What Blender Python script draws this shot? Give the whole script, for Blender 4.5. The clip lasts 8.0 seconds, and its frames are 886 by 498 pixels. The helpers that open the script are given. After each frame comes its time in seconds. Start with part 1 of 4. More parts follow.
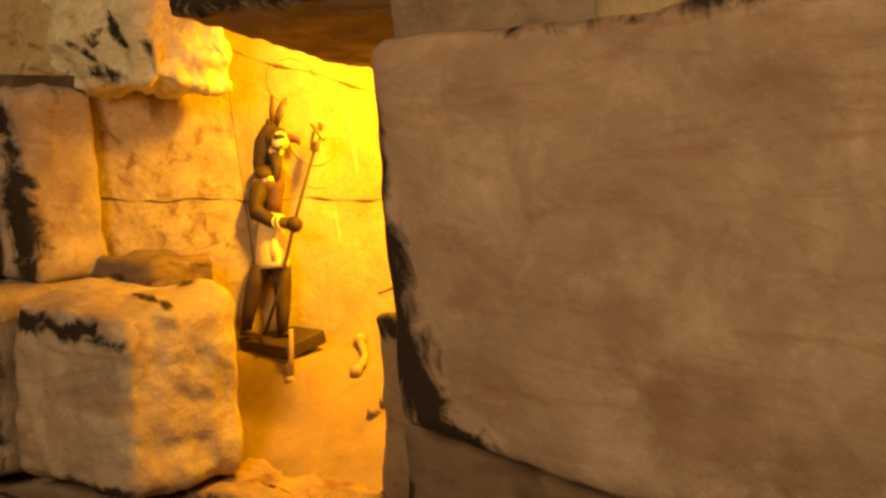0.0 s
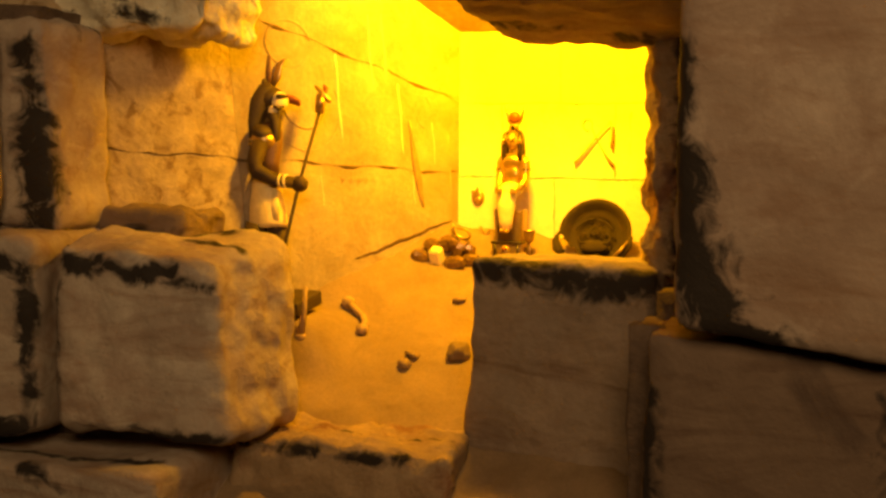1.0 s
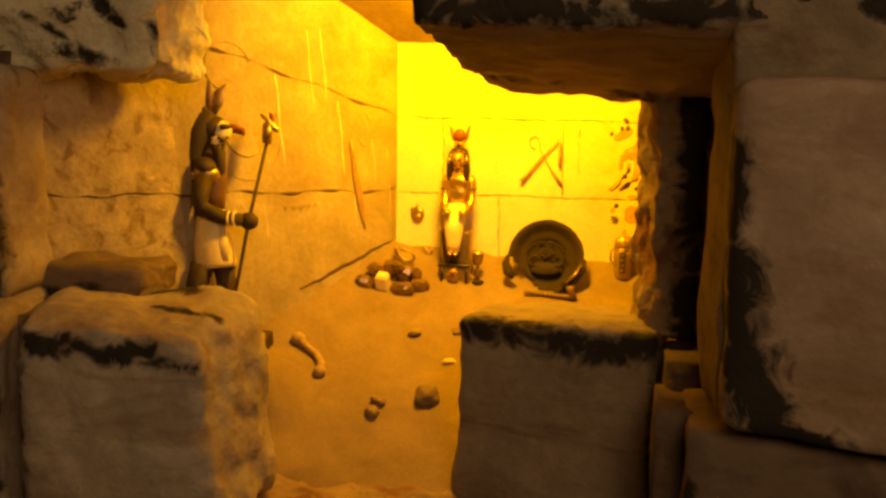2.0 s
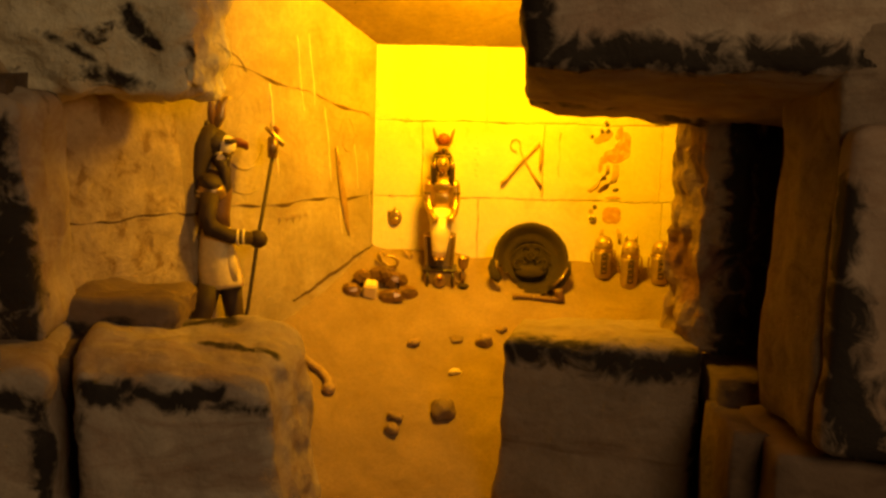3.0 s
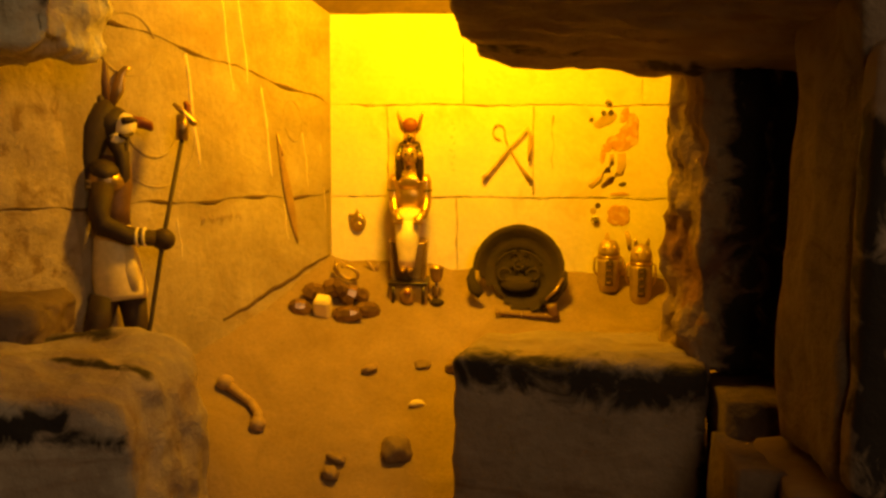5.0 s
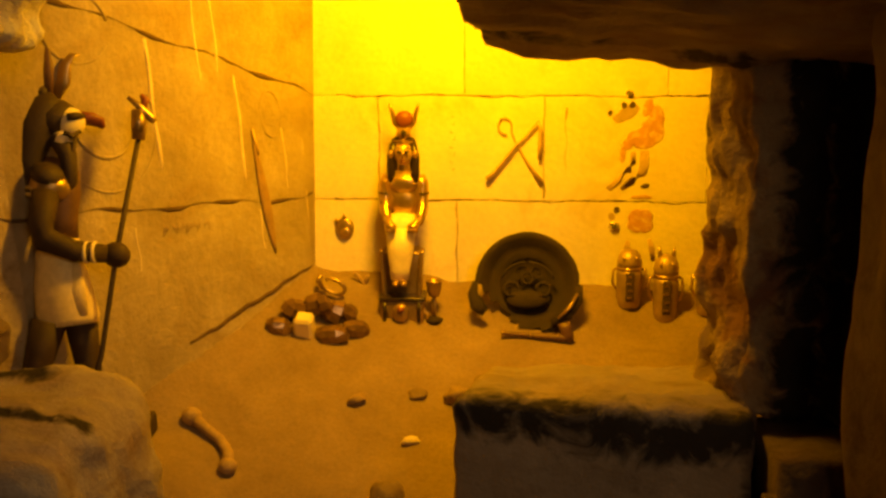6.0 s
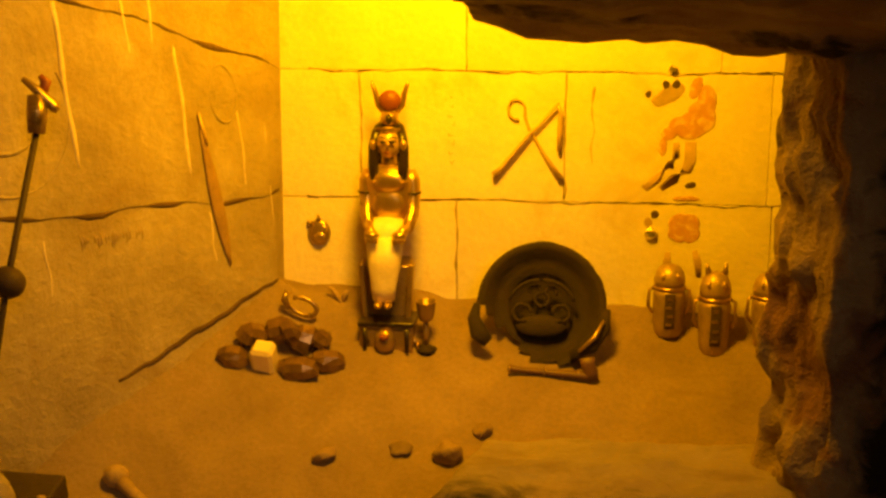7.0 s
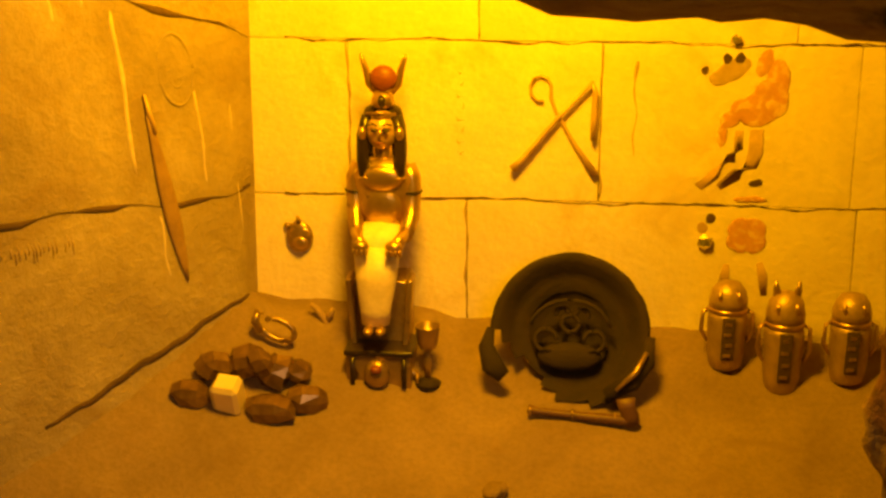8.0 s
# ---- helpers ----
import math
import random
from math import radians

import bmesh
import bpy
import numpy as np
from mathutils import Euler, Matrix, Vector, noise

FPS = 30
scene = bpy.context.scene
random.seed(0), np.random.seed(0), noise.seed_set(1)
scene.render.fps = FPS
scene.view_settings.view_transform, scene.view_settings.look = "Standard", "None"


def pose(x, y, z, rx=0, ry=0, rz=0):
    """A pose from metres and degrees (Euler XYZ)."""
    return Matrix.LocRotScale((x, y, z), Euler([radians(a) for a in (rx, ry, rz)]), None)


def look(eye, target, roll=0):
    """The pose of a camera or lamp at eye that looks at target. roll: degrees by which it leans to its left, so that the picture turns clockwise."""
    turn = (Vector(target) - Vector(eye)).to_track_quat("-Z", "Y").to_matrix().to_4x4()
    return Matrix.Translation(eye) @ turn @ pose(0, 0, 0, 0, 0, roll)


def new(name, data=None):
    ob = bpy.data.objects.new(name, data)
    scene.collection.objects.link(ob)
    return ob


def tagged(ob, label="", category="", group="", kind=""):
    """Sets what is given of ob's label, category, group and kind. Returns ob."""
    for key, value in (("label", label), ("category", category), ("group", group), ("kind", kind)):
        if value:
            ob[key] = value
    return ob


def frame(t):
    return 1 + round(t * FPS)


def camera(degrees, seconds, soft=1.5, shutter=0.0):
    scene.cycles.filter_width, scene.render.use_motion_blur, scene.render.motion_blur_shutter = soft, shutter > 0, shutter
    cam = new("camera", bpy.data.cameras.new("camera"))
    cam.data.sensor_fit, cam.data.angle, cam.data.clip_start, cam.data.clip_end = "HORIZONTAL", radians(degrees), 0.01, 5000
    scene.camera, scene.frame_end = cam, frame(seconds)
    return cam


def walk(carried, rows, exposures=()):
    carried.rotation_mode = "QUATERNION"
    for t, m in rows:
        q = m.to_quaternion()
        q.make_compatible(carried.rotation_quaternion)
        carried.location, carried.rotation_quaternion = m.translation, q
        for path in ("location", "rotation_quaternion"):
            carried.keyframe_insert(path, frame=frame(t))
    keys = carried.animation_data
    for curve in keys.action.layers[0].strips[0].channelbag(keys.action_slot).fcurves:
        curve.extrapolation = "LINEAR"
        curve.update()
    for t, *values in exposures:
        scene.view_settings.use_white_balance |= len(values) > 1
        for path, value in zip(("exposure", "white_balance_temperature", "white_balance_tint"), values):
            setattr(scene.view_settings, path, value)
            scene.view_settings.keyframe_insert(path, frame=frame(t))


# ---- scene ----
cam = camera(36.0, 8.0, soft=2.8)
PATH = [
    (0, (0.669, -0.778, 0.149), (-0.693, 0.663, -0.117), -4.3),
    (0.5, (0.539, -0.929, 0.095), (-0.527, 0.752, -0.108), -1.9),
    (1, (0.369, -1.023, 0.102), (-0.333, 0.838, -0.11), -0.0),
    (1.5, (0.273, -1.019, 0.148), (-0.242, 0.891, -0.143), -0.1),
    (2, (0.23, -1.007, 0.207), (-0.147, 0.918, -0.186), 0.2),
    (2.2, (0.148, -1.018, 0.256), (-0.068, 0.912, -0.22), 0.7),
    (3.5, (0.037, -0.984, 0.26), (0.064, 0.954, -0.233), 1.5),
    (4, (0.045, -0.949, 0.238), (0.059, 0.994, -0.235), 1.1),
    (4.5, (0.087, -0.911, 0.193), (0.031, 1.047, -0.21), 0.2),
    (4.7, (0.126, -0.882, 0.185), (-0.008, 1.073, -0.215), -0.3),
    (6, (0.118, -0.742, 0.183), (-0.013, 1.205, -0.254), -0.2),
    (6.5, (0.126, -0.667, 0.188), (-0.045, 1.265, -0.300), -0.2),
    (7, (0.129, -0.594, 0.183), (-0.063, 1.327, -0.340), -0.1),
    (7.5, (0.135, -0.538, 0.180), (-0.102, 1.367, -0.382), -0.3),
    (8, (0.125, -0.479, 0.177), (-0.104, 1.414, -0.425), -0.2),
]
walk(cam, [(t, look(e, g, r)) for t, e, g, r in PATH],
     exposures=[(0.0, 0.74), (0.5, 0.50), (1.0, 0.10), (1.5, -0.24), (2.0, -0.55), (3.5, -0.92), (4.5, -1.08), (6.0, -1.25), (8.0, -1.36)])


def deep(x, y, z):
    """A place in the chamber: x and z as they stand on the back wall's face, y the depth before it, stretched and
    skewed to fit the camera's view.
    """
    return Vector((x - 0.065 * y, 1.17 * y, z - 0.06 * y))


# ---- light: one warm lamp over the chamber, a dim lamp in the outer room ----
world = bpy.data.worlds.new("world")
scene.world = world
world.use_nodes = True
world.node_tree.nodes["Background"].inputs[0].default_value = (0.012, 0.010, 0.009, 1)
world.node_tree.nodes["Background"].inputs[1].default_value = 1.0


def area_lamp(name, eye, target, size, watts, colour, spread=180):
    data = bpy.data.lights.new(name, "AREA")
    data.shape, data.size, data.energy, data.color, data.spread = "DISK", size, watts, colour, radians(spread)
    ob = new(name, data)
    ob.matrix_world = look(eye, target)
    return ob


area_lamp("chamber_lamp", deep(0.078, -0.128, 0.226), deep(0.060, -0.005, 0.095), 0.06, 3.5, (1.0, 0.425, 0.001), 175)
area_lamp("outer_lamp", (0.50, -1.35, 0.60), (0.08, -0.3, 0.05), 0.5, 5.9, (1.0, 0.61, 0.27))

# ---- materials ----


def ramp(nt, source, stops):
    node = nt.nodes.new("ShaderNodeValToRGB")
    while len(node.color_ramp.elements) > len(stops):
        node.color_ramp.elements.remove(node.color_ramp.elements[-1])
    while len(node.color_ramp.elements) < len(stops):
        node.color_ramp.elements.new(0.5)
    for e, (p, c) in zip(node.color_ramp.elements, stops):
        e.position, e.color = p, (*c, 1)
    nt.links.new(source, node.inputs[0])
    return node.outputs[0]


def noise_tex(nt, coords, scale, detail=6, rough=0.6, distort=0.0):
    node = nt.nodes.new("ShaderNodeTexNoise")
    node.inputs["Scale"].default_value, node.inputs["Detail"].default_value = scale, detail
    node.inputs["Roughness"].default_value, node.inputs["Distortion"].default_value = rough, distort
    nt.links.new(coords, node.inputs["Vector"])
    return node.outputs["Fac"]


def mix(nt, fac, a, b, how="MIX"):
    node = nt.nodes.new("ShaderNodeMix")
    node.data_type, node.blend_type = "RGBA", how
    for i, v in ((0, fac), (6, a), (7, b)):
        if isinstance(v, (int, float)):
            node.inputs[i].default_value = v
        elif isinstance(v, tuple):
            node.inputs[i].default_value = (*v, 1)
        else:
            nt.links.new(v, node.inputs[i])
    return node.outputs[2]


def surface(name, stops, scale=40, fine=260, bump=0.3, rough=0.85, metal=0.0, stain=None, stain_scale=25, stain_at=(0.58, 0.66), fine_mix=0.35, spread=0.0008, random_tint=0.0, soot_shade=False, streak=None, patch=None):
    """A worn surface: broad colour drift, fine grain, optional stains with edges of their own, relief."""
    m = bpy.data.materials.new(name)
    m.use_nodes = True
    nt = m.node_tree
    out = nt.nodes["Principled BSDF"]
    co = nt.nodes.new("ShaderNodeTexCoord").outputs["Object"]
    broad = noise_tex(nt, co, scale, 5, 0.6, 0.4)
    grain = noise_tex(nt, co, fine, 4, 0.7)
    colour = ramp(nt, broad, stops)
    dark = tuple(c * 0.55 for c in stops[0][1])
    gfac = ramp(nt, grain, [(0.35, (1, 1, 1)), (0.62, (0, 0, 0))])
    gm = nt.nodes.new("ShaderNodeMath")
    gm.operation = "MULTIPLY"
    gm.inputs[1].default_value = fine_mix
    nt.links.new(gfac, gm.inputs[0])
    colour = mix(nt, gm.outputs[0], colour, dark)
    if stain:
        s = ramp(nt, noise_tex(nt, co, stain_scale, 7, 0.62, 0.8), [(stain_at[0], (0, 0, 0)), (stain_at[1], (1, 1, 1))])
        colour = mix(nt, s, colour, stain)
    if patch:
        s = ramp(nt, noise_tex(nt, co, stain_scale * 2.3, 8, 0.72, 0.3), [(0.48, (0, 0, 0)), (0.72, (1, 1, 1))])
        colour = mix(nt, s, colour, patch)
    if streak:
        mp = nt.nodes.new("ShaderNodeMapping")
        mp.inputs["Scale"].default_value = (0.24, 0.5, 1.0)
        mp.inputs["Rotation"].default_value = (0.0, 0.35, 0.0)
        nt.links.new(co, mp.inputs["Vector"])
        s = ramp(nt, noise_tex(nt, mp.outputs[0], 46, 6, 0.62, 1.6), [(0.50, (0, 0, 0)), (0.72, (0.8, 0.8, 0.8))])
        colour = mix(nt, s, colour, streak)
    # black by vertex value: soot streaks, plus the shade painted on the jamb
    if soot_shade:
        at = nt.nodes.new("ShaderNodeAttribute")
        at.attribute_name = "soot_shade"
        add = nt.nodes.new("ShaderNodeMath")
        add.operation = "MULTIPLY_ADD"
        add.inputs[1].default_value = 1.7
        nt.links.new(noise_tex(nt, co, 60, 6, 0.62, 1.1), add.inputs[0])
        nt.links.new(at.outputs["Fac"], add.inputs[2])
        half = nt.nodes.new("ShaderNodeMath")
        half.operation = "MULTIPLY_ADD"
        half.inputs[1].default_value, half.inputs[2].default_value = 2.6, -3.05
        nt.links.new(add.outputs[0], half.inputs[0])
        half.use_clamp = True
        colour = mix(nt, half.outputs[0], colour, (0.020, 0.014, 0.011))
    if random_tint:
        info = nt.nodes.new("ShaderNodeObjectInfo")
        hsv = nt.nodes.new("ShaderNodeHueSaturation")
        mr = nt.nodes.new("ShaderNodeMapRange")
        mr.inputs[3].default_value, mr.inputs[4].default_value = 1 - random_tint, 1 + random_tint
        nt.links.new(info.outputs["Random"], mr.inputs[0])
        nt.links.new(mr.outputs[0], hsv.inputs["Value"])
        nt.links.new(colour, hsv.inputs["Color"])
        colour = hsv.outputs[0]
    nt.links.new(colour, out.inputs["Base Color"])
    out.inputs["Roughness"].default_value, out.inputs["Metallic"].default_value = rough, metal
    hmix = nt.nodes.new("ShaderNodeMath")
    hmix.operation = "ADD"
    nt.links.new(broad, hmix.inputs[0])
    nt.links.new(grain, hmix.inputs[1])
    b = nt.nodes.new("ShaderNodeBump")
    b.inputs["Strength"].default_value, b.inputs["Distance"].default_value = bump, spread
    nt.links.new(hmix.outputs[0], b.inputs["Height"])
    nt.links.new(b.outputs[0], out.inputs["Normal"])
    return m


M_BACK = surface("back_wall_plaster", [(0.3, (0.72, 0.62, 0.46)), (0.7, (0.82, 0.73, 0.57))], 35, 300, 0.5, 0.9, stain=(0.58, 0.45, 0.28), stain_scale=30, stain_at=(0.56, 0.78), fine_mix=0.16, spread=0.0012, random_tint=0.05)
# Side-wall plaster is toned darker than the back wall's to stand for weaker light.
M_LEFT = surface("dimmed_side_plaster", [(0.3, (0.28, 0.215, 0.13)), (0.7, (0.46, 0.375, 0.26))], 30, 260, 0.8, 0.9, stain=(0.27, 0.19, 0.10), stain_scale=24, stain_at=(0.52, 0.72), fine_mix=0.2, spread=0.0014, random_tint=0.04)
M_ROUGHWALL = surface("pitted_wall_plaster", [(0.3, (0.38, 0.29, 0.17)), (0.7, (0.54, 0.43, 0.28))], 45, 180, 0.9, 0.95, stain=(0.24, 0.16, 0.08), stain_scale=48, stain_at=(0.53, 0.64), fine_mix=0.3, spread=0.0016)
M_SAND = surface("sand", [(0.3, (0.205, 0.14, 0.078)), (0.7, (0.30, 0.215, 0.128))], 28, 480, 0.5, 0.95, stain=(0.21, 0.135, 0.07), stain_scale=26, stain_at=(0.62, 0.76), fine_mix=0.28, spread=0.0012)
M_CEIL = surface("ceiling_plaster", [(0.3, (0.26, 0.18, 0.11)), (0.7, (0.36, 0.26, 0.17))], 40, 240, 0.5, 0.95, stain=(0.07, 0.04, 0.03), stain_scale=70, stain_at=(0.66, 0.72), fine_mix=0.3)
M_STONE = surface("painted_stone", [(0.25, (0.27, 0.20, 0.16)), (0.5, (0.40, 0.33, 0.27)), (0.75, (0.36, 0.25, 0.19))], 16, 150, 0.8, 0.8, stain=(0.085, 0.06, 0.05), stain_scale=13, stain_at=(0.66, 0.72), fine_mix=0.12, spread=0.0018, random_tint=0.08, soot_shade=True, streak=(0.24, 0.15, 0.10), patch=(0.54, 0.47, 0.39))
M_STONE_PINK = surface("pink_brown_painted_stone", [(0.25, (0.29, 0.20, 0.15)), (0.55, (0.37, 0.28, 0.22)), (0.8, (0.29, 0.21, 0.15))], 11, 120, 0.5, 0.75, stain=(0.22, 0.13, 0.08), stain_scale=9, stain_at=(0.55, 0.75), fine_mix=0.1, spread=0.0018, soot_shade=True, streak=(0.26, 0.16, 0.10), patch=(0.50, 0.41, 0.34))
M_STONE_BROWN = surface("dark_brown_stone", [(0.25, (0.13, 0.085, 0.06)), (0.5, (0.19, 0.135, 0.10)), (0.75, (0.15, 0.10, 0.07))], 14, 140, 0.5, 0.8, stain=(0.07, 0.045, 0.035), stain_scale=15, stain_at=(0.56, 0.72), fine_mix=0.12, spread=0.0018, soot_shade=True, streak=(0.10, 0.06, 0.04))
M_STONE_ROUGH = surface("rough_mottled_stone", [(0.3, (0.56, 0.46, 0.29)), (0.5, (0.80, 0.75, 0.58)), (0.7, (0.68, 0.57, 0.37))], 34, 130, 0.9, 0.75, stain=(0.06, 0.045, 0.03), stain_scale=34, stain_at=(0.60, 0.66), fine_mix=0.25, spread=0.003, soot_shade=True, patch=(0.72, 0.69, 0.57))
M_SILL = surface("sand_dusted_stone", [(0.3, (0.27, 0.185, 0.105)), (0.7, (0.40, 0.29, 0.18))], 30, 200, 0.9, 0.92, stain=(0.20, 0.10, 0.06), stain_scale=22, stain_at=(0.54, 0.66), fine_mix=0.25, spread=0.002, soot_shade=True)
M_STONE_DUSK = surface("dull_brown_grey_stone", [(0.25, (0.17, 0.125, 0.095)), (0.5, (0.27, 0.215, 0.17)), (0.75, (0.22, 0.15, 0.11))], 18, 150, 0.8, 0.85, stain=(0.10, 0.065, 0.05), stain_scale=16, stain_at=(0.60, 0.72), fine_mix=0.15, spread=0.0018, soot_shade=True, streak=(0.14, 0.085, 0.055), patch=(0.32, 0.25, 0.19))
M_GAP_FILL = surface("dark_gap_fill", [(0.3, (0.09, 0.06, 0.045)), (0.7, (0.18, 0.125, 0.085))], 40, 200, 0.9, 0.95, spread=0.002)
M_BLACK = surface("black_soot_paint", [(0.3, (0.018, 0.014, 0.014)), (0.7, (0.045, 0.034, 0.03))], 60, 250, 0.6, 0.7)
M_CRACK = surface("dark_joint", [(0.3, (0.07, 0.04, 0.02)), (0.7, (0.14, 0.085, 0.04))], 60, 300, 0.3, 0.95)
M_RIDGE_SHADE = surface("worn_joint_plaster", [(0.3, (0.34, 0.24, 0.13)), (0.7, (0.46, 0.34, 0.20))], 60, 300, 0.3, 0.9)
M_RIDGE = surface("pale_ridge", [(0.3, (0.62, 0.50, 0.34)), (0.7, (0.72, 0.60, 0.42))], 60, 300, 0.3, 0.8)
M_GOLD = surface("gold_paint", [(0.3, (0.50, 0.34, 0.11)), (0.7, (0.66, 0.47, 0.19))], 60, 300, 0.15, 0.30, metal=0.85, stain=(0.10, 0.06, 0.02), stain_scale=120, stain_at=(0.62, 0.72), fine_mix=0.2)
M_DULLGOLD = surface("dull_gold", [(0.3, (0.34, 0.23, 0.09)), (0.7, (0.50, 0.36, 0.16))], 60, 300, 0.3, 0.34, metal=0.75, stain=(0.09, 0.05, 0.02), stain_scale=90, stain_at=(0.56, 0.70), fine_mix=0.3)
M_JAR = surface("tarnished_jar_gilt", [(0.3, (0.36, 0.25, 0.10)), (0.7, (0.54, 0.39, 0.18))], 60, 300, 0.4, 0.42, metal=0.5, stain=(0.16, 0.09, 0.03), stain_scale=110, stain_at=(0.58, 0.72), fine_mix=0.3)
M_DARKPAINT = surface("dark_brown_paint", [(0.3, (0.030, 0.018, 0.012)), (0.7, (0.055, 0.032, 0.018))], 60, 300, 0.3, 0.68)
M_BROWN = surface("brown_paint", [(0.3, (0.10, 0.048, 0.022)), (0.7, (0.16, 0.080, 0.036))], 60, 300, 0.2, 0.5)
M_SKIN = surface("dark_figure_skin", [(0.3, (0.030, 0.016, 0.009)), (0.7, (0.060, 0.032, 0.017))], 50, 300, 0.3, 0.72)
M_CREAM = surface("cream_paint", [(0.3, (0.76, 0.64, 0.36)), (0.7, (0.88, 0.77, 0.48))], 60, 300, 0.2, 0.5)
M_KILT = surface("warm_cream_kilt", [(0.3, (0.78, 0.60, 0.24)), (0.7, (0.88, 0.72, 0.34))], 40, 300, 0.2, 0.5)
M_RED = surface("red_brown_paint", [(0.3, (0.17, 0.045, 0.02)), (0.7, (0.25, 0.07, 0.03))], 60, 300, 0.2, 0.5)
M_ORANGE = surface("orange_paint", [(0.3, (0.50, 0.25, 0.09)), (0.7, (0.60, 0.33, 0.14))], 150, 600, 0.2, 0.9, stain=(0.66, 0.48, 0.28), stain_scale=240, stain_at=(0.5, 0.62))
M_OCHRE = surface("ochre_paint", [(0.3, (0.40, 0.27, 0.12)), (0.7, (0.54, 0.38, 0.19))], 90, 400, 0.2, 0.9)
M_INK = surface("dark_ink_paint", [(0.3, (0.05, 0.03, 0.02)), (0.7, (0.10, 0.06, 0.03))], 90, 400, 0.2, 0.9)
M_BRONZE = surface("dark_bronze", [(0.3, (0.014, 0.008, 0.004)), (0.7, (0.036, 0.020, 0.009))], 50, 260, 0.6, 0.85, metal=0.0, stain=(0.02, 0.012, 0.008), stain_scale=70, stain_at=(0.52, 0.66))
M_PEBBLE = surface("pebble", [(0.3, (0.20, 0.13, 0.07)), (0.7, (0.34, 0.24, 0.14))], 90, 400, 0.5, 0.8, random_tint=0.35)
M_BONE = surface("ochre_bone", [(0.3, (0.30, 0.20, 0.10)), (0.7, (0.44, 0.31, 0.17))], 90, 400, 0.4, 0.7)
M_ROOM = surface("outer_room_paint", [(0.3, (0.20, 0.17, 0.15)), (0.7, (0.26, 0.22, 0.19))], 2, 30, 0.1, 0.9)

# ---- shape helpers ----


def part(name, bm, material, parent=None, label="", smooth=True, sharp=0.0):
    """Links a bmesh as one mesh object; material may be a list."""
    me = bpy.data.meshes.new(name)
    bmesh.ops.recalc_face_normals(bm, faces=bm.faces)
    for f in bm.faces:
        f.smooth = smooth
    if sharp:
        for e in bm.edges:
            if len(e.link_faces) == 2 and e.calc_face_angle() > radians(sharp):
                e.smooth = False
    bm.to_mesh(me)
    bm.free()
    for m in material if isinstance(material, (list, tuple)) else [material]:
        me.materials.append(m)
    ob = new(name, me)
    if parent is not None:
        ob.parent = parent
    if label:
        tagged(ob, label)
    return ob


def base(name, place, label, category, group="", kind=""):
    ob = new(name)
    ob.empty_display_size = 0.005
    ob.location = deep(*place)
    return tagged(ob, label, category, group, kind)


def floor_z(x, y):
    """Height of the sand floor, sloped up to the back wall to fit the camera's view."""
    z = 0.002 - 0.05 * x + 0.62 * y + 0.0140 * math.exp(-max(0.0, x - left_x(y, 0.0)) / 0.022) * min(1.0, -y / 0.014 if y < 0 else 0.0)
    w = math.exp(-((x + 0.11) / 0.062) ** 4 - ((y + 0.13) / 0.027) ** 4)
    z = z * (1 - w) - 0.0525 * w
    return z + 0.0035 * (1 - w) * noise.noise(Vector((x * 22, y * 22, 1.3))) + 0.0012 * noise.noise(Vector((x * 75, y * 75, 4.1)))


def left_x(y, z):
    """Face of the left wall."""
    turn = max(0.0, 0.016 - 0.10 * z) * max(0.0, min(1.0, 1.0 + y / 0.015))
    return 0.012 + 1.0115 * y - 0.0863 * z - turn


def block(corners, round_by=0.006, rough=0.0025, cuts=11, seed=0, detail=38):
    """A hewn block from the four front and four back corners (each top left, top right, bottom right, bottom left): rounded edges, uneven faces."""
    f, b = [Vector(c) for c in corners[:4]], [Vector(c) for c in corners[4:]]
    half = ((f[1] - f[0]).length / 2, ((b[0] - f[0]).length + (b[2] - f[2]).length) / 4, (f[0] - f[3]).length / 2)
    bm = bmesh.new()
    bmesh.ops.create_cube(bm, size=2)
    bmesh.ops.subdivide_edges(bm, edges=bm.edges[:], cuts=cuts, use_grid_fill=True)
    bm.normal_update()
    for v in bm.verts:
        p = Vector([c * h for c, h in zip(v.co, half)])
        q = Vector([max(-(h - min(round_by, 0.9 * h)), min(h - min(round_by, 0.9 * h), c)) for c, h in zip(p, half)])
        d = p - q
        if d.length > 1e-9:
            p = q + d.normalized() * min(round_by, d.length)
        u, w, h = [(p[i] / half[i] + 1) / 2 for i in range(3)]
        front = (f[3] * (1 - u) + f[2] * u) * (1 - h) + (f[0] * (1 - u) + f[1] * u) * h
        back = (b[3] * (1 - u) + b[2] * u) * (1 - h) + (b[0] * (1 - u) + b[1] * u) * h
        v.co = front * (1 - w) + back * w
    bm.normal_update()
    moves = []
    for v in bm.verts:
        s = v.co * detail + Vector((seed * 7.3, seed * 3.1, seed))
        k = noise.noise(s * 0.45) * 1.4 + noise.noise(s) + 0.5 * noise.noise(s * 2.7)
        moves.append(v.normal * (k * rough))
    for v, m in zip(bm.verts, moves):
        v.co += m
    return bm


def slab(x0, x1, y0, y1, z0, z1, **kw):
    return block([(x0, y0, z1), (x1, y0, z1), (x1, y0, z0), (x0, y0, z0), (x0, y1, z1), (x1, y1, z1), (x1, y1, z0), (x0, y1, z0)], **kw)


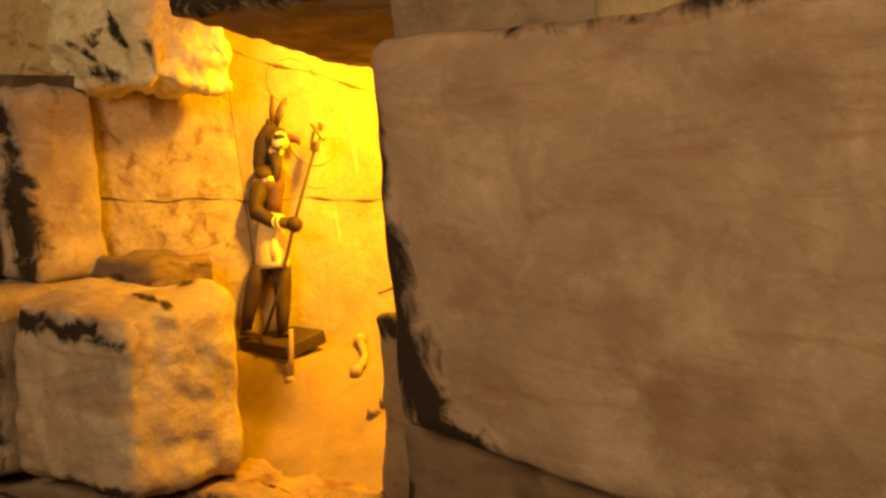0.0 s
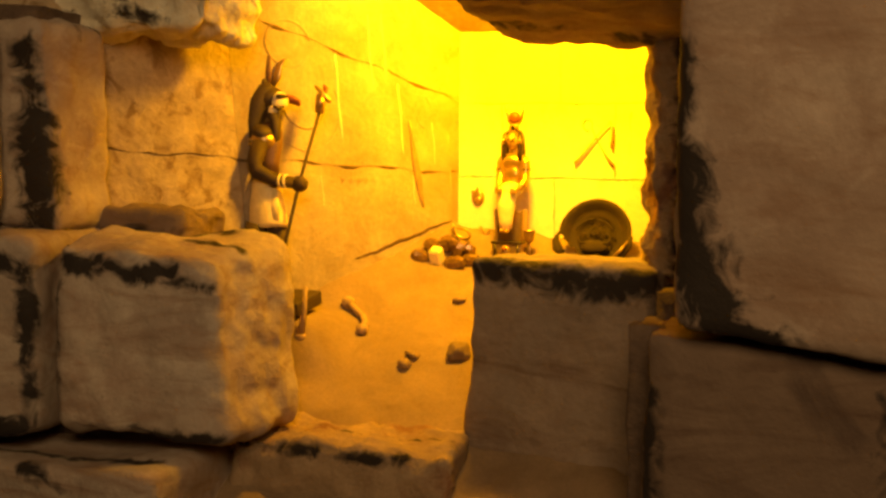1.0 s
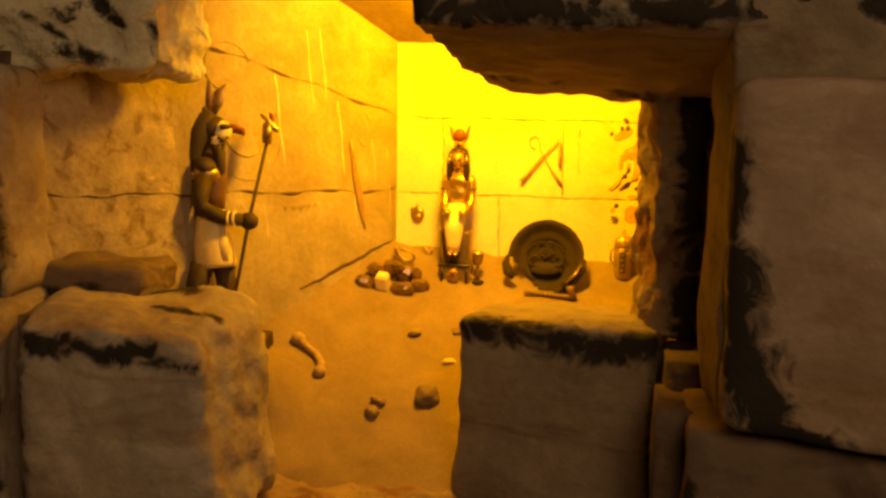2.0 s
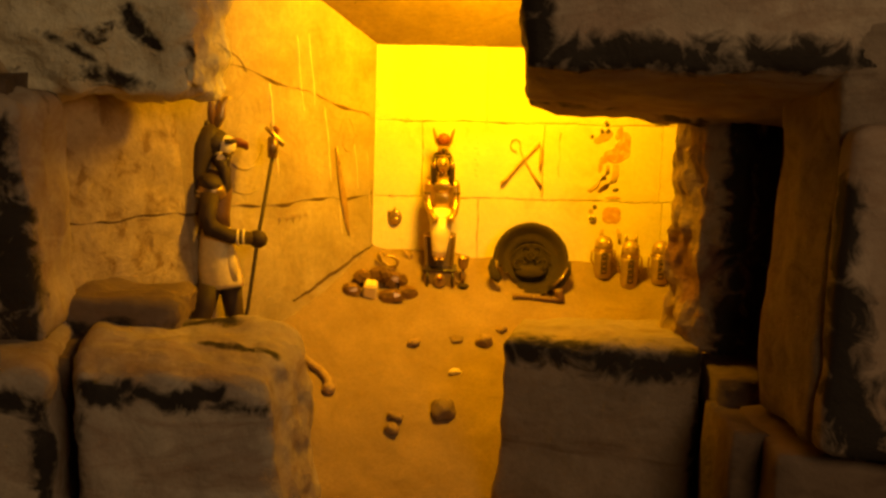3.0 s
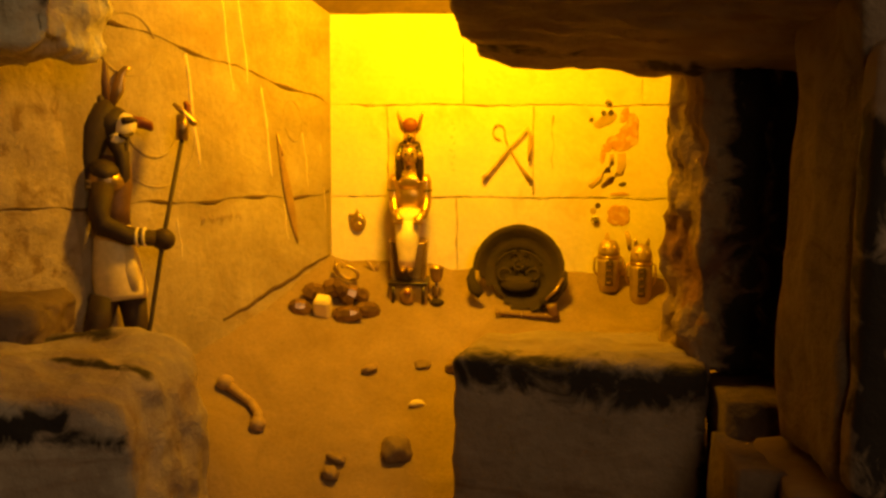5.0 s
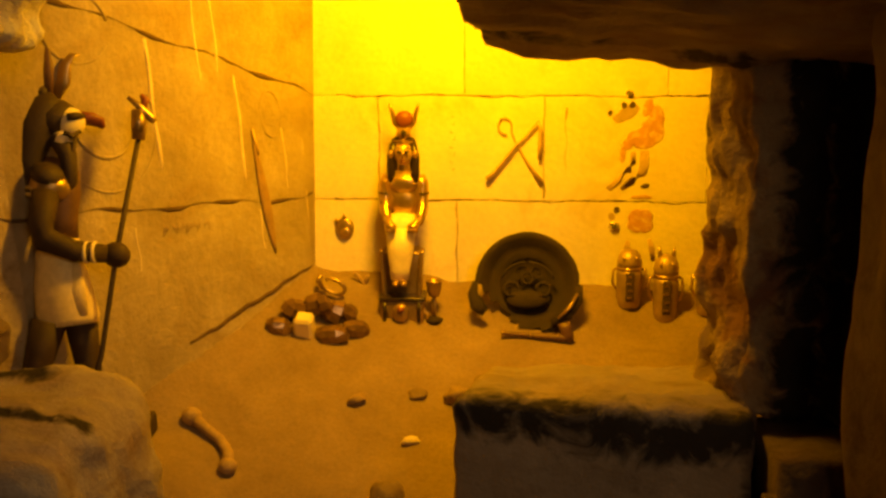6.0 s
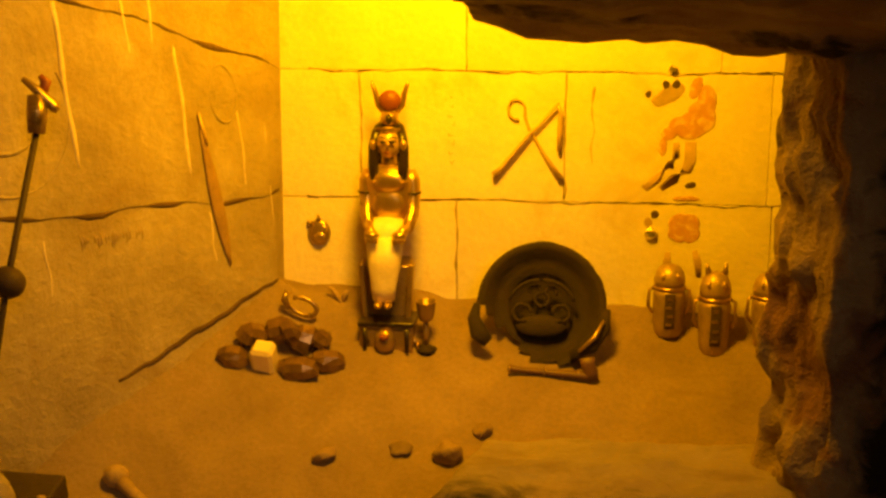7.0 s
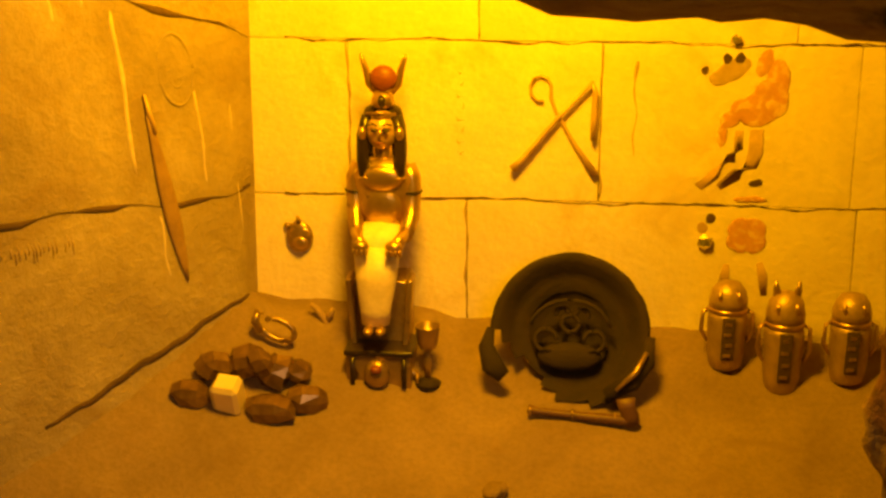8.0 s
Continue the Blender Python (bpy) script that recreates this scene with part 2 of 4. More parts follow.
class Forge:
    """Collects shaped pieces with their material numbers in one bmesh."""

    def __init__(self):
        self.bm = bmesh.new()

    def mark(self, faces, m):
        for f in faces:
            f.material_index = m
        return self

    def tube(self, pts, radii, m=0, seg=12, flat=1.0, side=(1, 0, 0)):
        """A limb along points with a radius at each; flat squeezes it across the side direction."""
        pts = [Vector(p) for p in pts]
        rings = []
        for i, p in enumerate(pts):
            d = (pts[min(i + 1, len(pts) - 1)] - pts[max(i - 1, 0)]).normalized()
            a = Vector(side) - d * d.dot(Vector(side))
            a = a.normalized() if a.length > 1e-6 else d.orthogonal().normalized()
            b = d.cross(a)
            r = radii[i] if isinstance(radii, (list, tuple)) else radii
            rings.append([self.bm.verts.new(p + a * math.cos(6.28319 * k / seg) * r + b * math.sin(6.28319 * k / seg) * r * flat) for k in range(seg)])
        made = []
        for r0, r1 in zip(rings, rings[1:]):
            for k in range(seg):
                made.append(self.bm.faces.new((r0[k], r0[(k + 1) % seg], r1[(k + 1) % seg], r1[k])))
        made.append(self.bm.faces.new(rings[0][::-1]))
        made.append(self.bm.faces.new(rings[-1]))
        return self.mark(made, m)

    def ball(self, place, size, m=0, turn=(0, 0, 0), seg=16):
        mat = Matrix.Translation(place) @ Euler([radians(a) for a in turn]).to_matrix().to_4x4() @ Matrix.Diagonal((*size, 1))
        got = bmesh.ops.create_uvsphere(self.bm, u_segments=seg, v_segments=max(8, seg // 2), radius=1, matrix=mat)
        return self.mark({f for v in got["verts"] for f in v.link_faces}, m)

    def box(self, place, size, m=0, turn=(0, 0, 0), bevel=0.0):
        mat = Matrix.Translation(place) @ Euler([radians(a) for a in turn]).to_matrix().to_4x4() @ Matrix.Diagonal((*size, 1))
        got = bmesh.ops.create_cube(self.bm, size=1, matrix=mat)
        faces = {f for v in got["verts"] for f in v.link_faces}
        self.mark(faces, m)
        if bevel:
            edges = {e for v in got["verts"] for e in v.link_edges}
            r = bmesh.ops.bevel(self.bm, geom=list(edges), offset=bevel, segments=2, profile=0.6, affect="EDGES")
            self.mark(r["faces"], m)
        return self

    def lathe(self, profile, m=0, seg=24, place=(0, 0, 0), turn=(0, 0, 0), squash=1.0):
        mat = Matrix.Translation(place) @ Euler([radians(a) for a in turn]).to_matrix().to_4x4()
        rings = [[self.bm.verts.new(mat @ Vector((r * math.cos(6.28319 * k / seg), r * math.sin(6.28319 * k / seg) * squash, z))) for k in range(seg)] for r, z in profile]
        made = []
        for r0, r1 in zip(rings, rings[1:]):
            for k in range(seg):
                made.append(self.bm.faces.new((r0[k], r0[(k + 1) % seg], r1[(k + 1) % seg], r1[k])))
        made.append(self.bm.faces.new(rings[0][::-1]))
        made.append(self.bm.faces.new(rings[-1]))
        return self.mark(made, m)

    def ring(self, place, big, small, m=0, turn=(0, 0, 0), arc=(0, 360), seg=28, oval=1.0):
        mat = Matrix.Translation(place) @ Euler([radians(a) for a in turn]).to_matrix().to_4x4()
        n = max(6, int(seg * (arc[1] - arc[0]) / 360))
        pts = [mat @ Vector((big * math.cos(radians(arc[0] + (arc[1] - arc[0]) * k / n)), 0, oval * big * math.sin(radians(arc[0] + (arc[1] - arc[0]) * k / n)))) for k in range(n + 1)]
        return self.tube(pts, small, m, 8)

# ---- the chamber: walls, sand, ceiling ----


def back_wall():
    wall = part("wall_back", slab(-0.06, 0.34, 0.006, 0.05, -0.10, 0.30, round_by=0.002, rough=0.0, cuts=2), M_BACK)
    tagged(wall, "pale plastered back wall of large carved blocks", "wall", kind="structure")
    low, high = 0.0443, 0.1022
    rows = [(-0.08, low, [-0.020, 0.0759, 0.215, 0.33]), (low, high, [-0.020, 0.033, 0.1236, 0.2122, 0.33]), (high, 0.158, [-0.020, 0.0801, 0.190, 0.33])]
    gap = 0.0001
    n = 0
    for z0, z1, xs in rows:
        for x0, x1 in zip(xs, xs[1:]):
            bm = slab(x0 + gap, x1 - gap, 0.0, 0.012, z0 + gap, z1 - gap, round_by=0.0004, rough=0.00018, cuts=15, seed=n + 3, detail=55)
            part("block", bm, M_BACK, wall, sharp=25)
            n += 1


def left_point(s, z, out=0.0):
    """A place on the left wall: s metres of depth before the back wall, height z, out towards the chamber."""
    k = out / 1.4226
    return deep(left_x(-s, z) + 1.0 * k, -s - 1.0115 * k, z)


def upper_joint(s):
    return 0.1015 + 0.48 * s + 0.0012 * math.sin(s * 160)


def lower_joint(s):
    return 0.0465 + 0.065 * s + 0.0011 * math.sin(s * 130 + 1) + 0.0006 * math.sin(s * 330)


def wall_strip(s0, s1, low, high, out, rough, seed, n=40, rows=14):
    """A course of the left wall between two joint lines, with an uneven face and a turned-in rim."""
    bm = bmesh.new()
    grid = []
    for i in range(n + 1):
        s = s0 + (s1 - s0) * i / n
        col = []
        a, b = low(s) + 0.00012, high(s) - 0.00012
        for j in range(rows + 1):
            z = a + (b - a) * j / rows
            rim = 1.0 if 0 < i < n and 0 < j < rows else 0.0
            k = noise.noise(Vector((s * 48, z * 48, seed))) + 0.6 * noise.noise(Vector((s * 120, z * 120, seed + 5)))
            col.append(bm.verts.new(left_point(s, z, (out if rim else out - 0.00015) + rough * k * rim)))
        grid.append(col)
    for i in range(n):
        for j in range(rows):
            bm.faces.new((grid[i][j], grid[i + 1][j], grid[i + 1][j + 1], grid[i][j + 1]))
    edge = [e for e in bm.edges if e.is_boundary]
    got = bmesh.ops.extrude_edge_only(bm, edges=edge)
    away = left_point(0.1, 0.05, -0.012) - left_point(0.1, 0.05)
    for v in [g for g in got["geom"] if isinstance(g, bmesh.types.BMVert)]:
        v.co += away
    return bm


def left_wall():
    bm = bmesh.new()
    c = [left_point(s, z, o) for o in (-0.006, -0.05) for s, z in ((-0.02, -0.25), (0.34, -0.25), (0.34, 0.36), (-0.02, 0.36))]
    v = [bm.verts.new(p) for p in c]
    for q in ((0, 1, 2, 3), (7, 6, 5, 4), (0, 4, 5, 1), (1, 5, 6, 2), (2, 6, 7, 3), (3, 7, 4, 0)):
        bm.faces.new([v[i] for i in q])
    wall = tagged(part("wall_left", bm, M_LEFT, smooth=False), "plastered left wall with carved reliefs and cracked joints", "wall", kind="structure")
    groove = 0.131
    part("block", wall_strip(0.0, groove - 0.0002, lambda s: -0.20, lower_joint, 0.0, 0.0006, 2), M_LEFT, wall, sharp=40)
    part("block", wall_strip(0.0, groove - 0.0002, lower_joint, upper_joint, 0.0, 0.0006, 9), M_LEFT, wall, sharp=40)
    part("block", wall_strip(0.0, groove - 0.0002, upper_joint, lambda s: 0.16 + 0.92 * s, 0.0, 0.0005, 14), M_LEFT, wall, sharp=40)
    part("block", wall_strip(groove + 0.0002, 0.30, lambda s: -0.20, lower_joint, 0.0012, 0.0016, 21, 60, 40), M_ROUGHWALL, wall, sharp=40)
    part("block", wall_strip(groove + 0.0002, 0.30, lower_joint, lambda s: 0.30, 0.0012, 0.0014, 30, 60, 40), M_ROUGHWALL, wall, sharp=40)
    # raised reliefs: upright bars, rings, an oval, a row of worn signs
    for s, z0, z1, w in ((0.0405, 0.058, 0.116, 0.0007), (0.075, 0.068, 0.134, 0.0009), (0.022, 0.050, 0.090, 0.0004), (0.055, 0.108, 0.17, 0.0006), (0.036, 0.020, 0.046, 0.0004), (0.088, 0.018, 0.045, 0.0004), (0.012, 0.03, 0.09, 0.0003), (0.047, 0.112, 0.175, 0.0006)):
        f = Forge()
        f.tube([left_point(s + 0.0003 * math.sin(k * 1.1 + s * 300), z0 + (z1 - z0) * k / 8, -0.0002 - 0.0008 * (k in (0, 8))) for k in range(9)], [1.35 * w * (0.6 + 0.5 * abs(math.sin(k * 2.1 + s * 90))) for k in range(9)], 0, 8)
        part("relief_bar", f.bm, M_RIDGE, wall)
    # The second ring's arc stands in for the shadow beneath the beak.
    for s, z, r, arc, w, oval in ((0.100, 0.140, 0.017, (10, 330), 0.0008, 1.0), (0.094, 0.098, 0.0165, (185, 350), 0.0010, 1.2), (0.094, 0.094, 0.027, (200, 385), 0.0006, 1.2), (0.0265, 0.094, 0.0065, (0, 360), 0.0006, 1.9), (0.0265, 0.094, 0.0028, (0, 360), 0.0004, 2.2)):
        f = Forge()
        n = 30
        f.tube([left_point(s - r * math.cos(radians(arc[0] + (arc[1] - arc[0]) * k / n)) * 0.7, z + oval * r * math.sin(radians(arc[0] + (arc[1] - arc[0]) * k / n)), 0.0) for k in range(n + 1)], w, 0, 8)
        part("relief_ring", f.bm, M_LEFT, wall)
    for k in range(6):
        f = Forge()
        s = 0.0775 - k * 0.0034 + 0.0008 * math.sin(k * 5.1)
        for j in range(3):
            f.tube([left_point(s - 0.0009 * j, 0.0438 - 0.0010 * ((k + j) % 3), -0.0002), left_point(s - 0.0009 * j - 0.0003, 0.0405, 0.0), left_point(s - 0.0009 * j, 0.0368 + 0.0013 * ((k * 2 + j) % 3), -0.0002)], [0.0002, 0.00042, 0.0002], 0, 8, 0.5)
        part("worn_sign", f.bm, M_RIDGE_SHADE, wall)


def crack_line(wall_s, heights, widths, name, label, parent=None):
    f = Forge()
    f.tube([left_point(s, z, 0.0002 + 0.0012 * (s > 0.131)) for s, z in zip(wall_s, heights)], widths, 0, 8, 0.5, (0, 0, 1))
    ob = part(name, f.bm, M_CRACK, parent)
    return tagged(ob, label, "crack") if parent is None else ob


def cracks():
    wall = bpy.data.objects["wall_left"]
    for fn, s0, s1, w in ((lower_joint, 0.004, 0.285, 0.0012), (upper_joint, 0.006, 0.135, 0.0014)):
        n = 64
        ss = [s0 + (s1 - s0) * k / n for k in range(n + 1)]
        crack_line(ss, [fn(s) + 0.0006 * noise.noise(Vector((s * 300, 2, 1))) for s in ss], [w * max(0.10, 0.35 + 1.3 * noise.noise(Vector((s * 90, 0, 5 * w * 1000)))) for s in ss], "joint_crack", "", wall)
    n = 20
    ss = [0.0145 + 0.0585 * k / n for k in range(n + 1)]
    zs = [0.0085 - 0.51 * (s - 0.0174) + 0.0005 * math.sin(s * 290) + 0.0004 * math.sin(s * 700) for s in ss]
    crack_line(ss, zs, [0.0013 * (0.3 + 0.7 * math.sin(0.25 + 2.6 * k / n)) for k in range(n + 1)], "base_crack", "", wall)
    back = bpy.data.objects["wall_back"]
    for z, x0, x1, ph in ((0.0443, 0.008, 0.24, 0.0), (0.1022, 0.010, 0.22, 2.0)):
        f = Forge()
        n = 60
        xs = [x0 + (x1 - x0) * k / n for k in range(n + 1)]
        f.tube([(x, -0.0001, z + 0.0013 * noise.noise(Vector((x * 120, ph, 0))) + 0.0006 * math.sin(x * 90 + ph)) for x in xs], [0.00042 * (0.25 + 1.7 * abs(noise.noise(Vector((x * 70, ph, 3))))) for x in xs], 0, 6)
        part("joint_crack", f.bm, M_CRACK, back)
    # upright joint cracks and a column of worn faint signs
    for x, z0, z1 in ((0.0330, 0.046, 0.101), (0.1236, 0.046, 0.101), (0.0759, -0.002, 0.043), (0.0801, 0.104, 0.14), (0.1355, 0.062, 0.096)):
        f = Forge()
        n = 24
        zs = [z0 + (z1 - z0) * k / n for k in range(n + 1)]
        f.tube([(x + 0.0014 * noise.noise(Vector((z * 110, x * 50, 0))), 0.0, z) for z in zs], [0.00055 * (0.25 + 1.7 * abs(noise.noise(Vector((z * 90, x * 80, 3))))) for z in zs], 0, 6)
        part("joint_crack", f.bm, M_RIDGE_SHADE, back)
    for k in range(8):
        f = Forge()
        z = 0.0915 - 0.0042 * k
        lean = 0.0012 * math.sin(k * 2.7)
        f.tube([(0.0722, 0, z), (0.0735 + lean, -0.0001, z - 0.0012), (0.0748, 0, z + lean)], [0.00015, 0.0003, 0.00015], 0, 8)
        part("worn_sign", f.bm, M_RIDGE_SHADE, back)


def sloped_sand():
    bm = bmesh.new()
    nx, ny = 150, 110
    grid = []
    for i in range(nx + 1):
        x = -0.34 + 0.68 * i / nx
        col = []
        for j in range(ny + 1):
            y = 0.010 - 0.300 * j / ny
            z = floor_z(x, y)
            heap = 0.0022 * math.exp(-((y + 0.006) / 0.012) ** 2) * (1 + noise.noise(Vector((x * 35, 0, 2))))
            fine = 0.0006 * noise.noise(Vector((x * 210, y * 210, 7))) + 0.0003 * noise.noise(Vector((x * 480, y * 480, 3)))
            col.append(bm.verts.new(deep(x, y, z + heap + fine)))
        grid.append(col)
    for i in range(nx):
        for j in range(ny):
            bm.faces.new((grid[i][j], grid[i + 1][j], grid[i + 1][j + 1], grid[i][j + 1]))
    edge = [e for e in bm.edges if e.is_boundary]
    got = bmesh.ops.extrude_edge_only(bm, edges=edge)
    for v in [g for g in got["geom"] if isinstance(g, bmesh.types.BMVert)]:
        v.co.z = -0.42
    tagged(part("floor", bm, M_SAND), "ochre sand floor sloped up to fit the view", "floor", kind="structure")


def shell():
    bm = bmesh.new()
    n = 26
    grid = [[bm.verts.new(deep(-0.28 + 0.60 * i / n, 0.03 - 0.20 * j / n, 0.158 + 0.86 * (0.20 * j / n - 0.03) + 0.0012 * noise.noise(Vector((i * 0.9, j * 0.9, 2))))) for j in range(n + 1)] for i in range(n + 1)]
    for i in range(n):
        for j in range(n):
            bm.faces.new((grid[i][j], grid[i][j + 1], grid[i + 1][j + 1], grid[i + 1][j]))
    got = bmesh.ops.extrude_face_region(bm, geom=bm.faces[:])
    for v in [g for g in got["geom"] if isinstance(g, bmesh.types.BMVert)]:
        v.co.z += 0.03
    tagged(part("ceiling", bm, M_CEIL), "rough brown plaster ceiling with dark pits", "ceiling", kind="structure")
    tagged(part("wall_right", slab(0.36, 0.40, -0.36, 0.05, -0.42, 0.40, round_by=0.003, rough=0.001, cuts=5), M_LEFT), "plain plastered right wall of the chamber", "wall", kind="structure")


back_wall()
left_wall()
cracks()
sloped_sand()
shell()

# ---- the broken front wall: hewn blocks round the opening ----
front = base("wall_front", (0, 0, 0), "broken front wall of hewn painted blocks around an opening", "wall", kind="structure")


def front_block(name, corners, mat=M_STONE, label="", soot_shade=(), **kw):
    """A block of the front wall; the streaks are black paint, and on the jamb painted shade, each a line (two places)
    and its half width.
    """
    bm = block([deep(*c) for c in corners], **kw)
    layer = bm.verts.layers.float.new("soot_shade")
    for v in bm.verts:
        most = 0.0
        for p, q, w in soot_shade:
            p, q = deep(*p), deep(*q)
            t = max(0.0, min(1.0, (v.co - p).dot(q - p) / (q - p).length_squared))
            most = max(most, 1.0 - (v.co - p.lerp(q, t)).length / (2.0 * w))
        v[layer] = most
    return part(name, bm, mat, front, label)


def box_corners(x0, x1, y0, y1, z0, z1):
    return [(x0, y0, z1), (x1, y0, z1), (x1, y0, z0), (x0, y0, z0), (x0, y1, z1), (x1, y1, z1), (x1, y1, z0), (x0, y1, z0)]


# left of the opening: two hewn blocks, a slab, the pier and the rough block over it
front_block("block", [(-0.166, -0.284, 0.002), (-0.062, -0.268, -0.008), (-0.050, -0.284, -0.116), (-0.160, -0.298, -0.116),
                      (-0.172, -0.185, 0.010), (-0.047, -0.200, 0.004), (-0.031, -0.212, -0.116), (-0.165, -0.185, -0.120)], soot_shade=[((-0.160, -0.285, -0.010), (-0.135, -0.281, -0.014), 0.0056), ((-0.138, -0.281, -0.008), (-0.112, -0.276, -0.019), 0.0042), ((-0.112, -0.277, -0.017), (-0.088, -0.273, -0.014), 0.0060), ((-0.090, -0.273, -0.020), (-0.064, -0.270, -0.024), 0.0040), ((-0.163, -0.290, -0.02), (-0.160, -0.298, -0.11), 0.0050), ((-0.11, -0.290, -0.116), (-0.05, -0.284, -0.114), 0.0060), ((-0.13, -0.20, 0.008), (-0.09, -0.205, 0.006), 0.0060), ((-0.10, -0.235, 0.002), (-0.06, -0.240, -0.002), 0.0030)], seed=1, round_by=0.010, rough=0.0034, cuts=32, detail=46)
front_block("block", [(-0.330, -0.330, 0.008), (-0.173, -0.292, 0.003), (-0.168, -0.302, -0.118), (-0.330, -0.335, -0.118),
                      (-0.330, -0.190, 0.012), (-0.180, -0.185, 0.009), (-0.174, -0.190, -0.118), (-0.330, -0.190, -0.118)], soot_shade=[((-0.30, -0.325, -0.003), (-0.19, -0.298, -0.012), 0.0050), ((-0.175, -0.295, -0.02), (-0.171, -0.302, -0.11), 0.0075), ((-0.30, -0.33, -0.115), (-0.17, -0.302, -0.112), 0.0075)], seed=2, round_by=0.010, rough=0.0034, cuts=26, detail=46)
front_block("sill_slab", [(-0.330, -0.222, 0.020), (-0.117, -0.212, 0.019), (-0.122, -0.214, -0.004), (-0.330, -0.224, -0.004),
                          (-0.330, -0.160, 0.020), (-0.110, -0.170, 0.019), (-0.116, -0.165, -0.004), (-0.330, -0.155, -0.004)], M_STONE_BROWN, "flat weathered brown slab", soot_shade=[((-0.32, -0.222, 0.004), (-0.20, -0.216, 0.001), 0.0050), ((-0.20, -0.216, 0.001), (-0.125, -0.213, 0.006), 0.0038)], seed=3, round_by=0.007, rough=0.0036, cuts=26, detail=60)
front_block("block", [(-0.34, -0.262, 0.146), (-0.192, -0.255, 0.140), (-0.188, -0.253, 0.006), (-0.34, -0.262, 0.006),
                      (-0.34, -0.190, 0.146), (-0.181, -0.204, 0.140), (-0.178, -0.206, 0.006), (-0.34, -0.190, 0.006)], soot_shade=[((-0.205, -0.258, 0.12), (-0.198, -0.255, 0.06), 0.0096), ((-0.202, -0.256, 0.07), (-0.196, -0.254, 0.012), 0.0140), ((-0.30, -0.25, 0.143), (-0.186, -0.21, 0.138), 0.0043)], seed=4, round_by=0.007, rough=0.0030, cuts=24, detail=50)
front_block("block", box_corners(-0.42, -0.216, -0.315, -0.262, 0.006, 0.142), soot_shade=[((-0.218, -0.312, 0.12), (-0.218, -0.312, 0.01), 0.0120)], seed=5, round_by=0.008, rough=0.003)
front_block("block", [(-0.40, -0.222, 0.290), (-0.122, -0.212, 0.290), (-0.104, -0.206, 0.138), (-0.40, -0.218, 0.144),
                      (-0.40, -0.150, 0.290), (-0.100, -0.150, 0.290), (-0.094, -0.152, 0.131), (-0.40, -0.150, 0.138)], M_STONE_ROUGH, "rough mottled grey-ochre block", soot_shade=[((-0.30, -0.220, 0.147), (-0.20, -0.212, 0.150), 0.0045), ((-0.165, -0.211, 0.150), (-0.135, -0.209, 0.146), 0.0050), ((-0.145, -0.211, 0.185), (-0.128, -0.209, 0.165), 0.0050), ((-0.108, -0.206, 0.165), (-0.104, -0.206, 0.148), 0.0046), ((-0.190, -0.214, 0.172), (-0.165, -0.211, 0.160), 0.0030)], seed=6, round_by=0.009, rough=0.0062, cuts=44, detail=74)
# right of the opening: the low block, lintel, jamb, pillar, the large smooth block and what lies under it
front_block("block", [(0.073, -0.193, -0.0050), (0.192, -0.202, -0.0080), (0.194, -0.204, -0.150), (0.069, -0.195, -0.150),
                      (0.091, -0.146, -0.002), (0.202, -0.146, -0.004), (0.200, -0.146, -0.150), (0.088, -0.146, -0.150)], M_STONE_DUSK, "squared dull brown block with a blackened front edge", soot_shade=[((0.084, -0.190, -0.011), (0.125, -0.195, -0.014), 0.0088), ((0.125, -0.195, -0.014), (0.160, -0.198, -0.018), 0.0104), ((0.160, -0.198, -0.018), (0.190, -0.201, -0.015), 0.0092), ((0.192, -0.203, -0.03), (0.193, -0.203, -0.145), 0.0043)], seed=7, round_by=0.006, rough=0.0022, cuts=32, detail=52)
front_block("lintel_block", [(0.060, -0.304, 0.330), (0.46, -0.296, 0.330), (0.46, -0.296, 0.170), (0.065, -0.302, 0.165),
                             (0.084, -0.160, 0.330), (0.46, -0.160, 0.330), (0.46, -0.168, 0.100), (0.087, -0.169, 0.1320)], soot_shade=[((0.072, -0.303, 0.174), (0.20, -0.302, 0.172), 0.0100), ((0.20, -0.302, 0.173), (0.42, -0.298, 0.178), 0.0080), ((0.090, -0.190, 0.145), (0.130, -0.190, 0.143), 0.0090), ((0.068, -0.303, 0.25), (0.070, -0.303, 0.185), 0.0100), ((0.082, -0.18, 0.19), (0.082, -0.18, 0.14), 0.0060), ((0.165, -0.185, 0.131), (0.185, -0.190, 0.130), 0.0065)], seed=8, round_by=0.004, rough=0.0025, cuts=44, detail=75)
# Jamb: sandy stone stands for the lit side, black soot for unlit front.
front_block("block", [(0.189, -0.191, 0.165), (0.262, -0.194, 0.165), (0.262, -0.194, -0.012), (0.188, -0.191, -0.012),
                      (0.178, -0.158, 0.165), (0.262, -0.152, 0.165), (0.262, -0.152, -0.012), (0.179, -0.159, -0.012)], M_SILL, "narrow ragged jamb block, unlit face painted black", soot_shade=[((0.211, -0.192, 0.15), (0.210, -0.192, -0.01), 0.0095), ((0.228, -0.193, 0.15), (0.226, -0.193, -0.01), 0.0125), ((0.180, -0.159, 0.04), (0.180, -0.159, 0.025), 0.0040), ((0.181, -0.161, 0.115), (0.181, -0.161, 0.10), 0.0050)], seed=9, round_by=0.003, rough=0.0042, cuts=40, detail=95)
